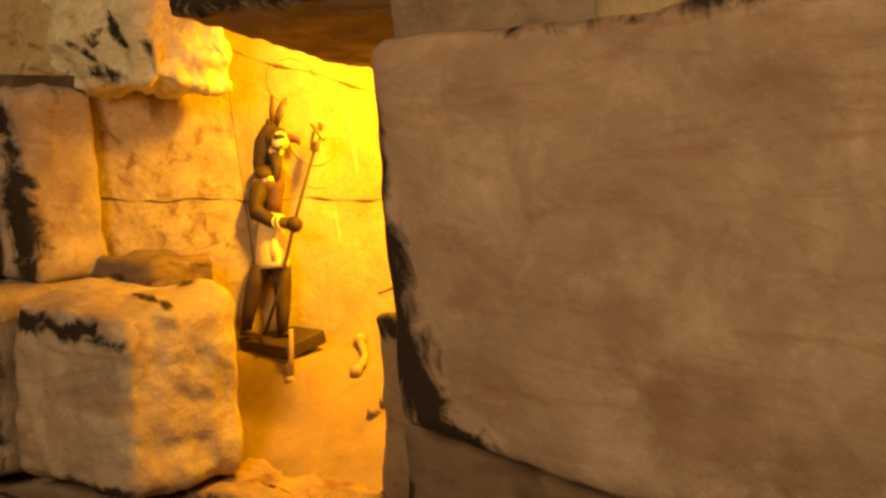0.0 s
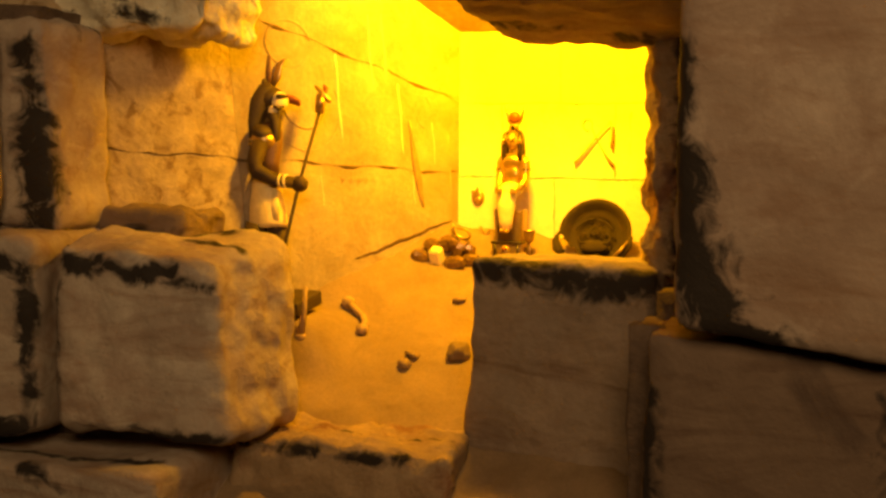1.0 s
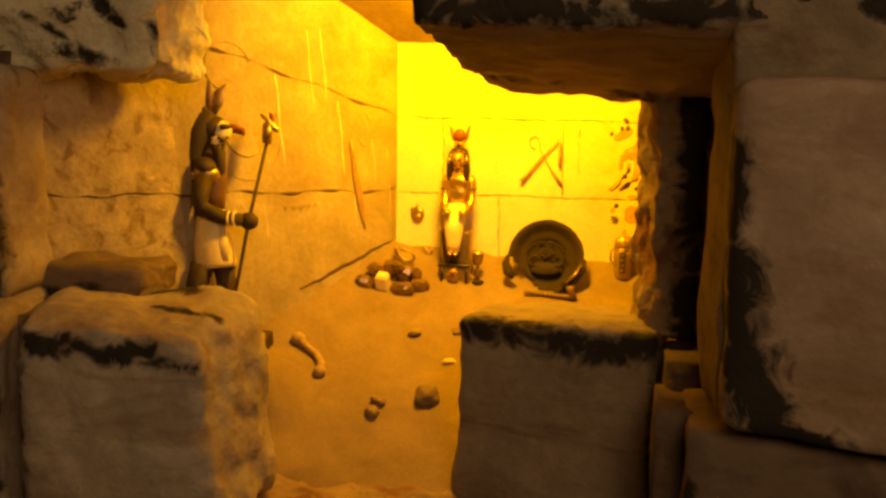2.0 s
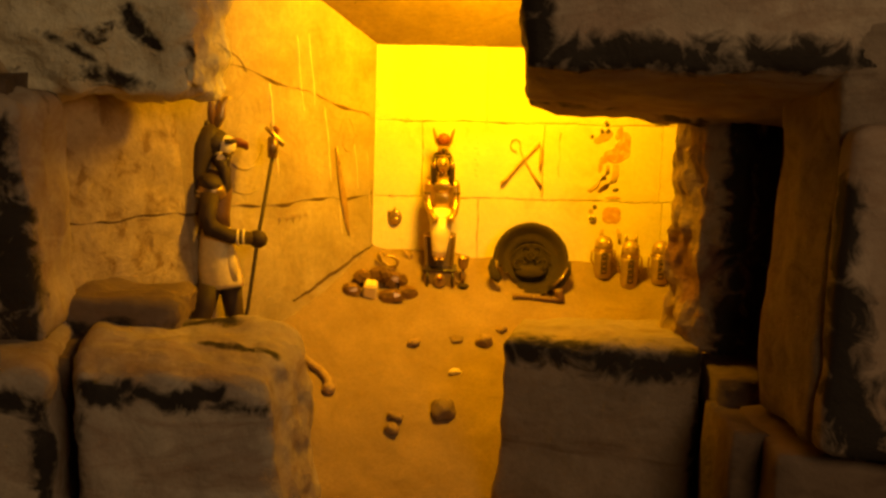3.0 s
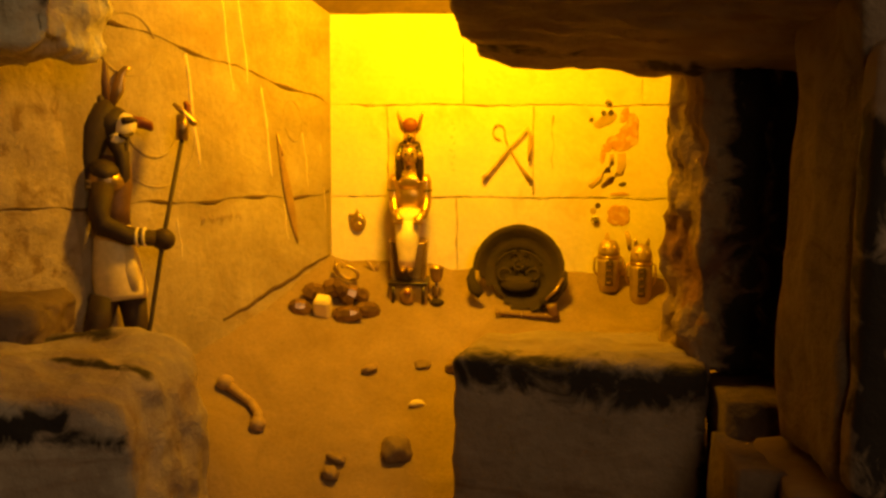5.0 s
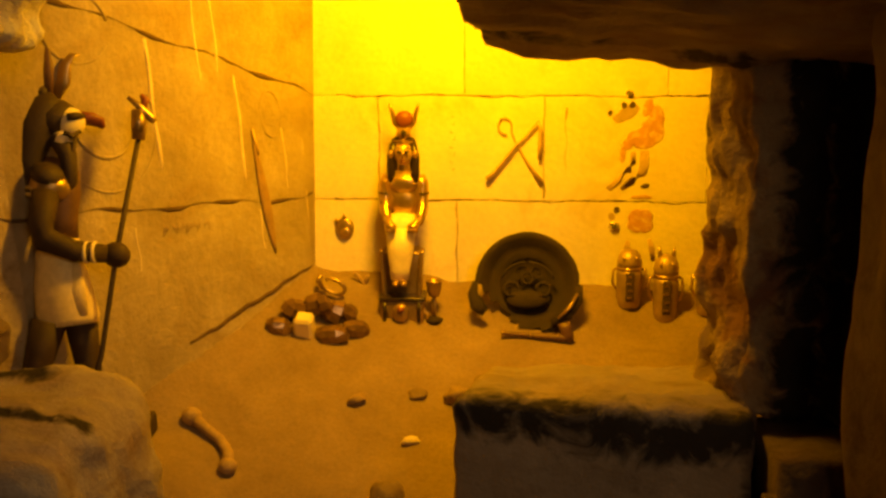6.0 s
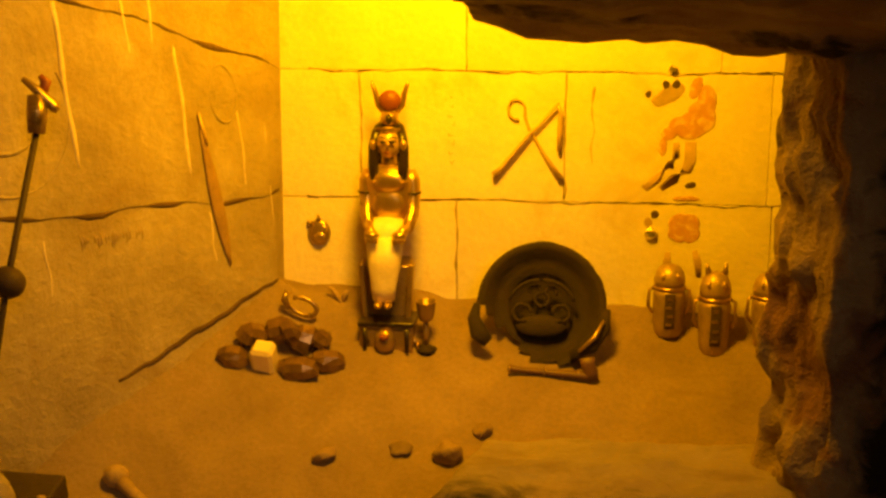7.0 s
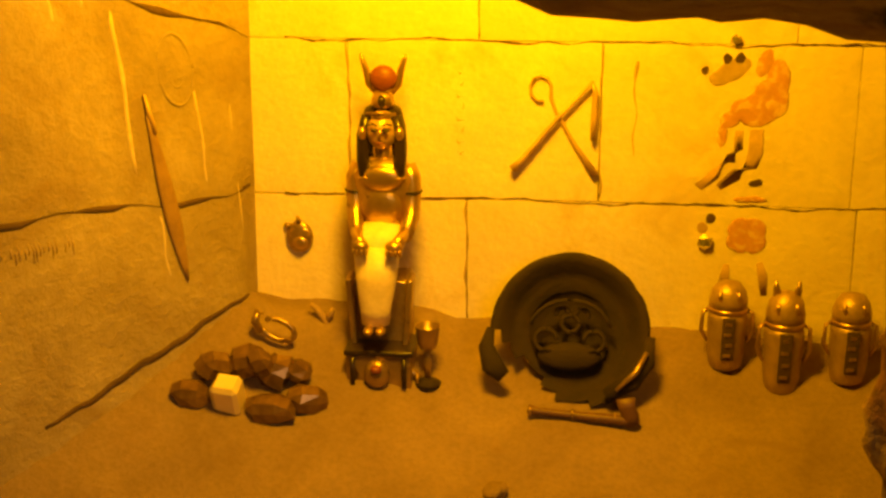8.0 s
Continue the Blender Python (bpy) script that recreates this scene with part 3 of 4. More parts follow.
front_block("block", [(0.222, -0.298, 0.215), (0.46, -0.298, 0.215), (0.46, -0.298, -0.028), (0.220, -0.298, -0.028),
                      (0.215, -0.232, 0.215), (0.46, -0.215, 0.215), (0.46, -0.215, -0.028), (0.213, -0.232, -0.028)], M_STONE_DUSK, "tall warm brown pillar block", soot_shade=[((0.216, -0.262, 0.205), (0.220, -0.29, 0.20), 0.0050)], seed=10, round_by=0.006, rough=0.0026, cuts=24, detail=45)
front_block("block", [(0.224, -0.312, 0.142), (0.56, -0.330, 0.152), (0.56, -0.330, -0.062), (0.222, -0.310, -0.026),
                      (0.222, -0.2985, 0.142), (0.56, -0.2985, 0.152), (0.56, -0.2985, -0.062), (0.220, -0.2985, -0.026)], M_STONE_PINK, "large pink-brown smooth block", soot_shade=[((0.223, -0.308, 0.11), (0.224, -0.310, 0.05), 0.0070), ((0.224, -0.310, 0.06), (0.229, -0.312, 0.0), 0.0110), ((0.229, -0.312, 0.01), (0.240, -0.312, -0.018), 0.0150), ((0.240, -0.312, -0.022), (0.275, -0.314, -0.034), 0.0080), ((0.30, -0.316, 0.145), (0.46, -0.325, 0.150), 0.0060)], seed=11, round_by=0.008, rough=0.0030, cuts=44, detail=24)
# Low right block: brown stone, darkened further so its colour holds the shadow there.
front_block("block", [(0.205, -0.296, -0.030), (0.56, -0.312, -0.066), (0.56, -0.312, -0.190), (0.203, -0.298, -0.190),
                      (0.205, -0.225, -0.028), (0.56, -0.225, -0.060), (0.56, -0.225, -0.190), (0.203, -0.225, -0.190)], M_STONE_BROWN, "smooth brown block darkened for its shadow", soot_shade=[((0.207, -0.296, -0.06), (0.207, -0.297, -0.18), 0.0043), ((0.33, -0.300, -0.06), (0.34, -0.302, -0.18), 0.0080)], seed=12, round_by=0.007, rough=0.0025, cuts=20)
front_block("sill_block", [(-0.066, -0.248, -0.118), (0.078, -0.240, -0.121), (0.078, -0.246, -0.260), (-0.066, -0.252, -0.260),
                           (-0.066, -0.190, -0.114), (0.078, -0.190, -0.117), (0.078, -0.190, -0.260), (-0.066, -0.190, -0.260)], M_SILL, "sand-dusted worn sill block", soot_shade=[((-0.06, -0.248, -0.121), (-0.01, -0.246, -0.124), 0.0046), ((0.005, -0.246, -0.126), (0.035, -0.244, -0.127), 0.0040), ((0.045, -0.243, -0.124), (0.074, -0.241, -0.119), 0.0044), ((-0.035, -0.225, -0.116), (0.070, -0.214, -0.118), 0.0016)], seed=13, round_by=0.008, rough=0.0044, cuts=36, detail=70)
front_block("sill_block", box_corners(-0.33, -0.070, -0.325, -0.205, -0.260, -0.126), soot_shade=[((-0.30, -0.300, -0.127), (-0.08, -0.300, -0.127), 0.0043), ((-0.16, -0.32, -0.130), (-0.13, -0.32, -0.140), 0.0060)], seed=14, round_by=0.008, rough=0.003, cuts=22)
front_block("sill_block", box_corners(0.082, 0.30, -0.262, -0.180, -0.260, -0.146), soot_shade=[((0.09, -0.262, -0.150), (0.20, -0.262, -0.150), 0.0043)], seed=15, round_by=0.006, rough=0.003, cuts=18)

# Dark slabs added behind the blocks to stop light showing through gaps.
for dims in ((0.196, 0.34, -0.222, -0.175, -0.30, -0.018), (0.262, 0.50, -0.290, -0.200, -0.30, 0.22), (-0.36, -0.172, -0.255, -0.195, -0.30, -0.002), (-0.40, -0.200, -0.250, -0.200, 0.0, 0.15), (0.190, 0.210, -0.270, -0.215, -0.30, -0.032)):
    part("gap_fill", block([deep(*c) for c in box_corners(*dims)], round_by=0.002, rough=0.0022, cuts=9, seed=int(100 * dims[1])), M_GAP_FILL, front)

# ---- the outer room, plain and dim ----
for nm, dims in (("wall_outer_front", (-1.8, 1.8, -2.3, -2.2, -1.2, 1.8)), ("wall_outer_west", (-1.9, -1.8, -2.2, 0.4, -1.2, 1.8)), ("wall_outer_east", (1.8, 1.9, -2.2, 0.4, -1.2, 1.8)),
                 ("wall_outer_back", (-1.8, 1.8, 0.3, 0.4, -1.2, 1.8)), ("ceiling_outer", (-1.9, 1.9, -2.3, 0.4, 1.8, 1.9)), ("ground", (-1.9, 1.9, -2.3, 0.4, -1.3, -1.2))):
    tagged(part(nm, slab(*dims, round_by=0.001, rough=0.0, cuts=1), M_ROOM, smooth=False), "plain dim surface of the outer room", "ceiling" if "ceil" in nm else "wall" if "wall" in nm else "ground", kind="structure")

# ---- statues, each one plain mesh ----


def standing_statue():
    """A falcon-headed statuette that strides to the right with a long staff."""
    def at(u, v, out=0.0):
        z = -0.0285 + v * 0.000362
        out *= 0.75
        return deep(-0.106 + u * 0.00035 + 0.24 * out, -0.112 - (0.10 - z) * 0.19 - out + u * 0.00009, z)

    f = Forge()
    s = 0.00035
    dark, skin, kilt, cream, gold, red, brown = range(7)
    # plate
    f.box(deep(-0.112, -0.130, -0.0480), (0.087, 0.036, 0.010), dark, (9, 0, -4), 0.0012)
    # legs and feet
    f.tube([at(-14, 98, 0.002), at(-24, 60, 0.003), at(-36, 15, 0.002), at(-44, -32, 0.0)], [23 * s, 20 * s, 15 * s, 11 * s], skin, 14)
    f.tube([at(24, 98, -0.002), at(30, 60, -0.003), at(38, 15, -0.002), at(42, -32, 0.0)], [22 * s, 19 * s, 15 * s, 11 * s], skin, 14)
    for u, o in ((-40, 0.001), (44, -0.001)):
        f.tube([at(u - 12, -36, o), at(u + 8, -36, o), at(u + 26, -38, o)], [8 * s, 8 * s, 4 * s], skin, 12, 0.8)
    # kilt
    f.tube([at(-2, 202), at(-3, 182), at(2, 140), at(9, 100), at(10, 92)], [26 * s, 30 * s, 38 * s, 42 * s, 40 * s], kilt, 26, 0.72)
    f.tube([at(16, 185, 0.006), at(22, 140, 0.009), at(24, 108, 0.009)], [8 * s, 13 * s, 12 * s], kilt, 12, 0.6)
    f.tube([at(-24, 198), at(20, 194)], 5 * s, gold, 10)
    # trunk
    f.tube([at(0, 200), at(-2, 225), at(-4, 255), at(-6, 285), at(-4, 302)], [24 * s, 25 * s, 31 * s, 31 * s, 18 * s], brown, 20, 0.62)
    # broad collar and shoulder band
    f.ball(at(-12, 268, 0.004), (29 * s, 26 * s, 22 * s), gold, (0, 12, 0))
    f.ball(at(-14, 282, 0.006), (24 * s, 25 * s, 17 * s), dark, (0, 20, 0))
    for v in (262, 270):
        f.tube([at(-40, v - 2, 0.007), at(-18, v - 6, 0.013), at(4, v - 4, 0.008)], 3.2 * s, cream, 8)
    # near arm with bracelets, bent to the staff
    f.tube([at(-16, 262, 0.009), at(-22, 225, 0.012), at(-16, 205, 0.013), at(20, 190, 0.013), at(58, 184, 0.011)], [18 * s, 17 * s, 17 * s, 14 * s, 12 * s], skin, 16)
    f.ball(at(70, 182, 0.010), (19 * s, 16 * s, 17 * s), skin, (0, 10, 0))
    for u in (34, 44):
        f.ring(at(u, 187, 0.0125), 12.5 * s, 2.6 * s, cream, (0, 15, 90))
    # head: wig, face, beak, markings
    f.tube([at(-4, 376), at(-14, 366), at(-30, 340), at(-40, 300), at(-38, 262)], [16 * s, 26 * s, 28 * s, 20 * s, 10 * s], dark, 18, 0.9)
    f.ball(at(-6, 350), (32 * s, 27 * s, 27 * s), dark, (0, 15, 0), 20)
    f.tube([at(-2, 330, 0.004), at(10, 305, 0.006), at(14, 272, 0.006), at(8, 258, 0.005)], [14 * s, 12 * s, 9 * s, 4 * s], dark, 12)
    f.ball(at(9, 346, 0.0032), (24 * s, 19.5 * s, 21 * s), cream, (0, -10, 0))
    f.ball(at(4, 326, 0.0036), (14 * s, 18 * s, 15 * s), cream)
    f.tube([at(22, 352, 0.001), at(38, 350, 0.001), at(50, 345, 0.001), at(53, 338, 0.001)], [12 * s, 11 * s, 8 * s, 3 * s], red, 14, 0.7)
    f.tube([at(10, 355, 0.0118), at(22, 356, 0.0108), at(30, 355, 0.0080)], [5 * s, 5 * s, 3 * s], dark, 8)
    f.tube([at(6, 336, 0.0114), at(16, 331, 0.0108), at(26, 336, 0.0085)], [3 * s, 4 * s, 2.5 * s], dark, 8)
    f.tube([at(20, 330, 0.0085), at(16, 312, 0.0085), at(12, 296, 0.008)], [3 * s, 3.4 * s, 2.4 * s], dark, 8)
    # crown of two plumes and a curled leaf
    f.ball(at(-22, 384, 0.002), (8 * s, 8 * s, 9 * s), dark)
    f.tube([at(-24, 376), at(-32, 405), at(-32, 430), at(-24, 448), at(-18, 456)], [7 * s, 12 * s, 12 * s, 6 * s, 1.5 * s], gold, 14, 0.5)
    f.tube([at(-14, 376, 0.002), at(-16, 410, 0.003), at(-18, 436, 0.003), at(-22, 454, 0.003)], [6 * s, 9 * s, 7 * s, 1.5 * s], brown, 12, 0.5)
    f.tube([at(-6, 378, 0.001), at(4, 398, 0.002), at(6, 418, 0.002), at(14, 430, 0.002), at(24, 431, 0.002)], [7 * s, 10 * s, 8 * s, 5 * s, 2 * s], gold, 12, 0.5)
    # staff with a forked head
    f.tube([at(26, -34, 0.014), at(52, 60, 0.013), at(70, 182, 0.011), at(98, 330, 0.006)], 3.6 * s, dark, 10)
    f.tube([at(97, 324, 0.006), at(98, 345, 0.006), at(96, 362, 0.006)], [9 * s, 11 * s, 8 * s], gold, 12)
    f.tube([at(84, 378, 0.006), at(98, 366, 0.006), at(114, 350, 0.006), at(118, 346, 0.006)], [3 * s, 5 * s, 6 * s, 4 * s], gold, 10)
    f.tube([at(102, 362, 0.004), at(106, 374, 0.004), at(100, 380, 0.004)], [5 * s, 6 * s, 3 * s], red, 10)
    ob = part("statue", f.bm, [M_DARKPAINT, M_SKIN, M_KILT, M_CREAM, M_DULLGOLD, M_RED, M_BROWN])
    tagged(ob, "falcon-headed striding statuette with cream kilt and long staff", "statue")


def seated_statue():
    """A seated gilded figure with a long black wig, horned crown and cream skirt, on a block throne."""
    def at(u, v, out=0.0):
        return deep(0.0478 + u * 0.00021, -0.014 - out, -0.0165 + v * 0.000209)

    f = Forge()
    s = 0.00021
    dark, gold, cream, red, dull, face = range(6)
    # throne and foot block
    f.box(at(-8, 95, 0.0), (98 * s, 0.016, 150 * s), dull, (0, 0, 0), 0.0012)
    f.box(at(-6, 20, 0.008), (112 * s, 0.018, 66 * s), dull, (0, 0, 0), 0.0010)
    f.box(at(-6, 54, 0.0086), (118 * s, 0.019, 10 * s), dark, (0, 0, 0), 0.0006)
    f.box(at(-52, 20, 0.0172), (8 * s, 0.001, 50 * s), dark)
    f.box(at(36, 20, 0.0172), (8 * s, 0.001, 50 * s), dark)
    f.ball(at(-10, 18, 0.0175), (22 * s, 0.0035, 26 * s), dull)
    f.ball(at(-10, 30, 0.0200), (10 * s, 0.002, 8 * s), red)
    f.box(at(40, 110, 0.006), (10 * s, 0.010, 130 * s), dull, (0, 4, 0), 0.0006)
    f.box(at(-56, 110, 0.006), (10 * s, 0.010, 130 * s), dull, (0, -4, 0), 0.0006)
    # skirt: lap and shins
    f.tube([at(-8, 252, 0.000), at(-8, 245, 0.008), at(-8, 232, 0.014)], [44 * s, 46 * s, 42 * s], cream, 20, 0.62, (1, 0, 0))
    f.tube([at(-8, 238, 0.0145), at(-10, 180, 0.0152), at(-12, 130, 0.0150), at(-12, 104, 0.0145)], [39 * s, 34 * s, 26 * s, 24 * s], cream, 20, 0.62, (1, 0, 0))
    for u in (-22, -2):
        f.ball(at(u, 97, 0.018), (9 * s, 0.0035, 8 * s), gold)
    # trunk, collar
    f.tube([at(-4, 250, 0.002), at(-4, 300, 0.003), at(-3, 345, 0.003), at(-3, 368, 0.001), at(-3, 380, 0.0)], [38 * s, 42 * s, 50 * s, 44 * s, 20 * s], gold, 22, 0.6, (1, 0, 0))
    f.ball(at(-3, 348, 0.0074), (36 * s, 0.0020, 22 * s), gold)
    f.ball(at(-4, 300, 0.0066), (34 * s, 0.0022, 34 * s), gold)
    f.ring(at(-3, 375, 0.006), 26 * s, 4 * s, dull, (0, 0, 0), (190, 350))
    # arms with dark bands, hands on the lap
    for k in (-1, 1):
        f.tube([at(-3 + 40 * k, 366, 0.001), at(-3 + 47 * k, 345, 0.0015), at(-3 + 48 * k, 318, 0.002), at(-3 + 47 * k, 276, 0.004), at(-3 + 40 * k, 254, 0.012)], [15 * s, 17 * s, 16 * s, 15 * s, 12 * s], gold, 14)
        f.tube([at(-3 + 48 * k, 268, 0.006), at(-4 + 36 * k, 254, 0.0145), at(-4 + 28 * k, 248, 0.018)], [11 * s, 10 * s, 9 * s], gold, 12)
        f.ball(at(-5 + 28 * k, 246, 0.019), (15 * s, 0.0024, 11 * s), gold if k > 0 else dull)
        f.ring(at(-3 + 48 * k, 322, 0.002), 16.5 * s, 2.4 * s, dark, (90, 0, 0))
        for j in range(4):
            f.ball(at(-5 + 28 * k + (j - 1.5) * 7, 238, 0.0205), (3 * s, 0.0009, 6 * s), gold if k > 0 else dull)
    # neck, head, wig
    f.tube([at(-3, 370, 0.001), at(-3, 400, 0.002)], [17 * s, 16 * s], gold, 14)
    f.ball(at(-3, 428, 0.0035), (26 * s, 0.0062, 33 * s), face, (0, 0, 0), 20)
    f.tube([at(-3, 468, 0.001), at(-3, 458, 0.0), at(-3, 430, -0.002), at(-3, 390, -0.003), at(-3, 355, -0.003)], [16 * s, 31 * s, 37 * s, 39 * s, 36 * s], dark, 20, 0.7, (1, 0, 0))
    for k in (-1, 1):
        f.tube([at(-3 + 24 * k, 452, 0.005), at(-3 + 32 * k, 420, 0.005), at(-3 + 31 * k, 380, 0.006), at(-3 + 28 * k, 352, 0.0065)], [9 * s, 10 * s, 11 * s, 10 * s], dark, 12)
        f.ball(at(-3 + 31 * k, 424, 0.0065), (7 * s, 0.0018, 12 * s), gold)
        f.ball(at(-3 + 10 * k, 432, 0.0096), (6.5 * s, 0.0008, 3 * s), dark)
        f.tube([at(-3 + 4 * k, 440, 0.0098), at(-3 + 12 * k, 443, 0.0094), at(-3 + 19 * k, 439, 0.0080)], 1.6 * s, dark, 6)
        f.ring(at(-3 + 28 * k, 350, 0.0068), 9 * s, 2.2 * s, gold, (90, 0, 0))
    f.tube([at(-3, 436, 0.0092), at(-3, 424, 0.0099), at(-3, 419, 0.0094)], [2 * s, 4 * s, 3 * s], gold, 10)
    f.tube([at(-10, 411, 0.0094), at(-3, 410, 0.0100), at(4, 411, 0.0094)], [1.2 * s, 2.4 * s, 1.2 * s], red, 8)
    f.tube([at(-27, 455, 0.0055), at(-3, 459, 0.0088), at(21, 455, 0.0055)], 4 * s, dull, 8)
    # crown: drum, disc, two horns
    f.tube([at(-3, 466, 0.001), at(-2, 478, 0.001), at(-1, 490, 0.001)], [20 * s, 19 * s, 16 * s], gold, 16)
    f.ball(at(-2, 476, 0.0045), (7 * s, 0.002, 11 * s), dark)
    f.ball(at(-1, 512, 0.001), (23 * s, 0.0030, 22 * s), red, (0, 0, 0), 20)
    for k in (-1, 1):
        f.tube([at(-1 + 12 * k, 486, 0.0), at(-1 + 25 * k, 502, 0.0), at(-1 + 29 * k, 525, 0.0), at(-1 + 36 * k, 546, 0.0), at(-1 + 38 * k, 553, 0.0)], [5 * s, 6 * s, 6 * s, 4 * s, 1 * s], gold, 10)
    ob = part("statue", f.bm, [M_BLACKPAINT, M_GOLD, M_CREAM, M_RED, M_DULLGOLD, M_FACEGOLD])
    tagged(ob, "seated gilded statuette with black wig and red sun-disc crown", "statue")


M_FACEGOLD = surface("soft_gold_paint", [(0.3, (0.60, 0.40, 0.14)), (0.7, (0.74, 0.52, 0.22))], 60, 300, 0.1, 0.42, metal=0.35)
M_BLACKPAINT = surface("black_gloss_paint", [(0.3, (0.018, 0.012, 0.010)), (0.7, (0.032, 0.020, 0.014))], 60, 300, 0.15, 0.3)
standing_statue()
seated_statue()

# ---- things along the back wall ----


def dish():
    """A big dark round dish that leans on the wall, its lower rim broken away."""
    top = base("dish", (0.1140, -0.0215, 0.0020), "large dark bronze dish with broken rim leaning on wall", "dish")
    top.rotation_euler = (radians(-21), 0, 0)
    f = Forge()
    prof = [(0.0005, 0.006), (0.009, 0.0058), (0.0145, 0.0045), (0.0150, 0.0028), (0.0185, 0.0040), (0.0215, 0.0012), (0.0245, -0.0020), (0.0272, -0.0034), (0.0282, -0.0022), (0.0276, 0.0004), (0.024, 0.0045), (0.018, 0.0085), (0.0005, 0.0105)]
    f.lathe(prof, 0, 64, (0, 0, 0), (-90, 0, 0))
    gone = []
    for v in f.bm.verts:
        v.co += Vector((0.0004, 0.0003, 0.0004)) * noise.noise(v.co * 220)
        if v.co.z < -0.0110 - 1.03 * (v.co.x + 0.0186) + 0.0010 * noise.noise(v.co * 300) and v.co.x < 0.0 or v.co.z < -0.0258 + 0.0010 * noise.noise(v.co * 300):
            gone.append(v)
    bmesh.ops.delete(f.bm, geom=gone, context="VERTS")
    part("bowl", f.bm, M_BRONZE, top)
    g = Forge()
    g.ring((0, -0.0048, -0.001), 0.0145, 0.0007, 0, arc=(15, 165), oval=0.85)
    part("inner_ridge", g.bm, M_BRONZE, top)
    for x, z, r, a in ((-0.0085, -0.003, 0.0038, (0, 300)), (0.0085, -0.003, 0.0036, (-120, 180)), (0.0, 0.003, 0.0030, (0, 360)), (-0.003, 0.0065, 0.0022, (0, 200)), (0.004, 0.0060, 0.0022, (-30, 180))):
        g = Forge()
        g.ring((x, -0.0012, z), r, 0.0009, 0, arc=a)
        part("carved_knot", g.bm, M_BRONZE, top)
    g = Forge()
    g.ball((0.0, 0.000, -0.0085), (0.0115, 0.0022, 0.0050), 0)
    part("carved_boss", g.bm, M_BRONZE, top)
    g = Forge()
    g.tube([(-0.0280, -0.003, 0.0005), (-0.0292, -0.005, -0.006), (-0.0268, -0.006, -0.0125), (-0.0225, -0.006, -0.0165)], [0.0014, 0.0028, 0.0040, 0.0026], 0, 12, 0.5)
    part("lug", g.bm, M_BRONZE, top)
    g = Forge()
    g.tube([(0.0282, -0.003, -0.0008), (0.0270, -0.005, -0.009), (0.0215, -0.006, -0.0165), (0.0130, -0.0065, -0.0215)], [0.0016, 0.0030, 0.0036, 0.0020], 0, 12, 0.6)
    part("lug", g.bm, M_BRONZE, top)
    g = Forge()
    g.tube([(0.0268, -0.008, -0.006), (0.0232, -0.0095, -0.013), (0.0165, -0.0098, -0.0195)], [0.0008, 0.0011, 0.0007], 0, 8)
    part("rim_strip", g.bm, M_DULLGOLD, top, "worn gilded rim strip")


def axe():
    z = floor_z(0.119, -0.037)
    top = base("axe", (0.119, -0.037, z + 0.0022), "small bronze-brown axe lying on the sand", "axe")
    f = Forge()
    f.tube([(-0.0195, 0, 0.0018), (-0.016, 0, 0.0010), (0.0, -0.0003, 0), (0.014, -0.0006, -0.0008), (0.019, -0.0008, -0.001)], [0.0016, 0.0013, 0.0015, 0.0019, 0.0012], 0, 12)
    part("handle", f.bm, M_BROWN, top)
    f = Forge()
    f.tube([(0.0140, -0.0006, 0.0075), (0.0146, -0.0010, 0.0040), (0.0160, -0.0014, 0.0010), (0.0165, -0.0018, -0.0022)], [0.0034, 0.0030, 0.0030, 0.0020], 0, 12, 0.4)
    part("blade", f.bm, M_BROWN, top)
    for x in (-0.0188, -0.004, 0.0105):
        f = Forge()
        f.ring((x, 0, 0.0002 - 0.045 * x), 0.0017, 0.0004, 0, (0, 0, 90))
        part("binding", f.bm, M_DULLGOLD, top)


def goblet():
    top = base("goblet", (0.0635, -0.0265, floor_z(0.0635, -0.0265) + 0.0004), "small bronze goblet standing in the sand", "goblet")
    top.scale = (0.95, 0.95, 0.95)
    f = Forge()
    f.lathe([(0.0008, 0.0130), (0.0030, 0.0140), (0.0040, 0.0170), (0.0046, 0.0225), (0.0048, 0.0232), (0.0043, 0.0228), (0.0034, 0.0170), (0.0006, 0.0155)], 0, 24)
    part("cup", f.bm, M_DULLGOLD, top)
    f = Forge()
    f.lathe([(0.0012, 0.002), (0.0011, 0.006), (0.0016, 0.0075), (0.0012, 0.009), (0.0013, 0.0132)], 0, 16)
    part("stem", f.bm, M_DULLGOLD, top)
    f = Forge()
    f.lathe([(0.0048, -0.001), (0.0050, 0.0004), (0.0022, 0.0016), (0.0012, 0.0022)], 0, 24)
    part("foot", f.bm, M_BRONZE, top)
    other = base("sceptre", (0.0575, -0.026, floor_z(0.0575, -0.026) + 0.003), "short ringed bronze sceptre leaning in sand", "sceptre")
    f = Forge()
    f.tube([(-0.0055, 0.004, 0.0045), (0.0, 0, 0.0), (0.0035, -0.001, -0.0022)], [0.0014, 0.0015, 0.0013], 0, 12)
    part("rod", f.bm, M_DULLGOLD, other)
    for k in range(4):
        f = Forge()
        u = -0.004 + 0.0022 * k
        f.ring((u, -u * 0.7, -u * 0.8), 0.0017, 0.0004, 0, (0, 40, 90))
        part("band", f.bm, M_GOLD, other)


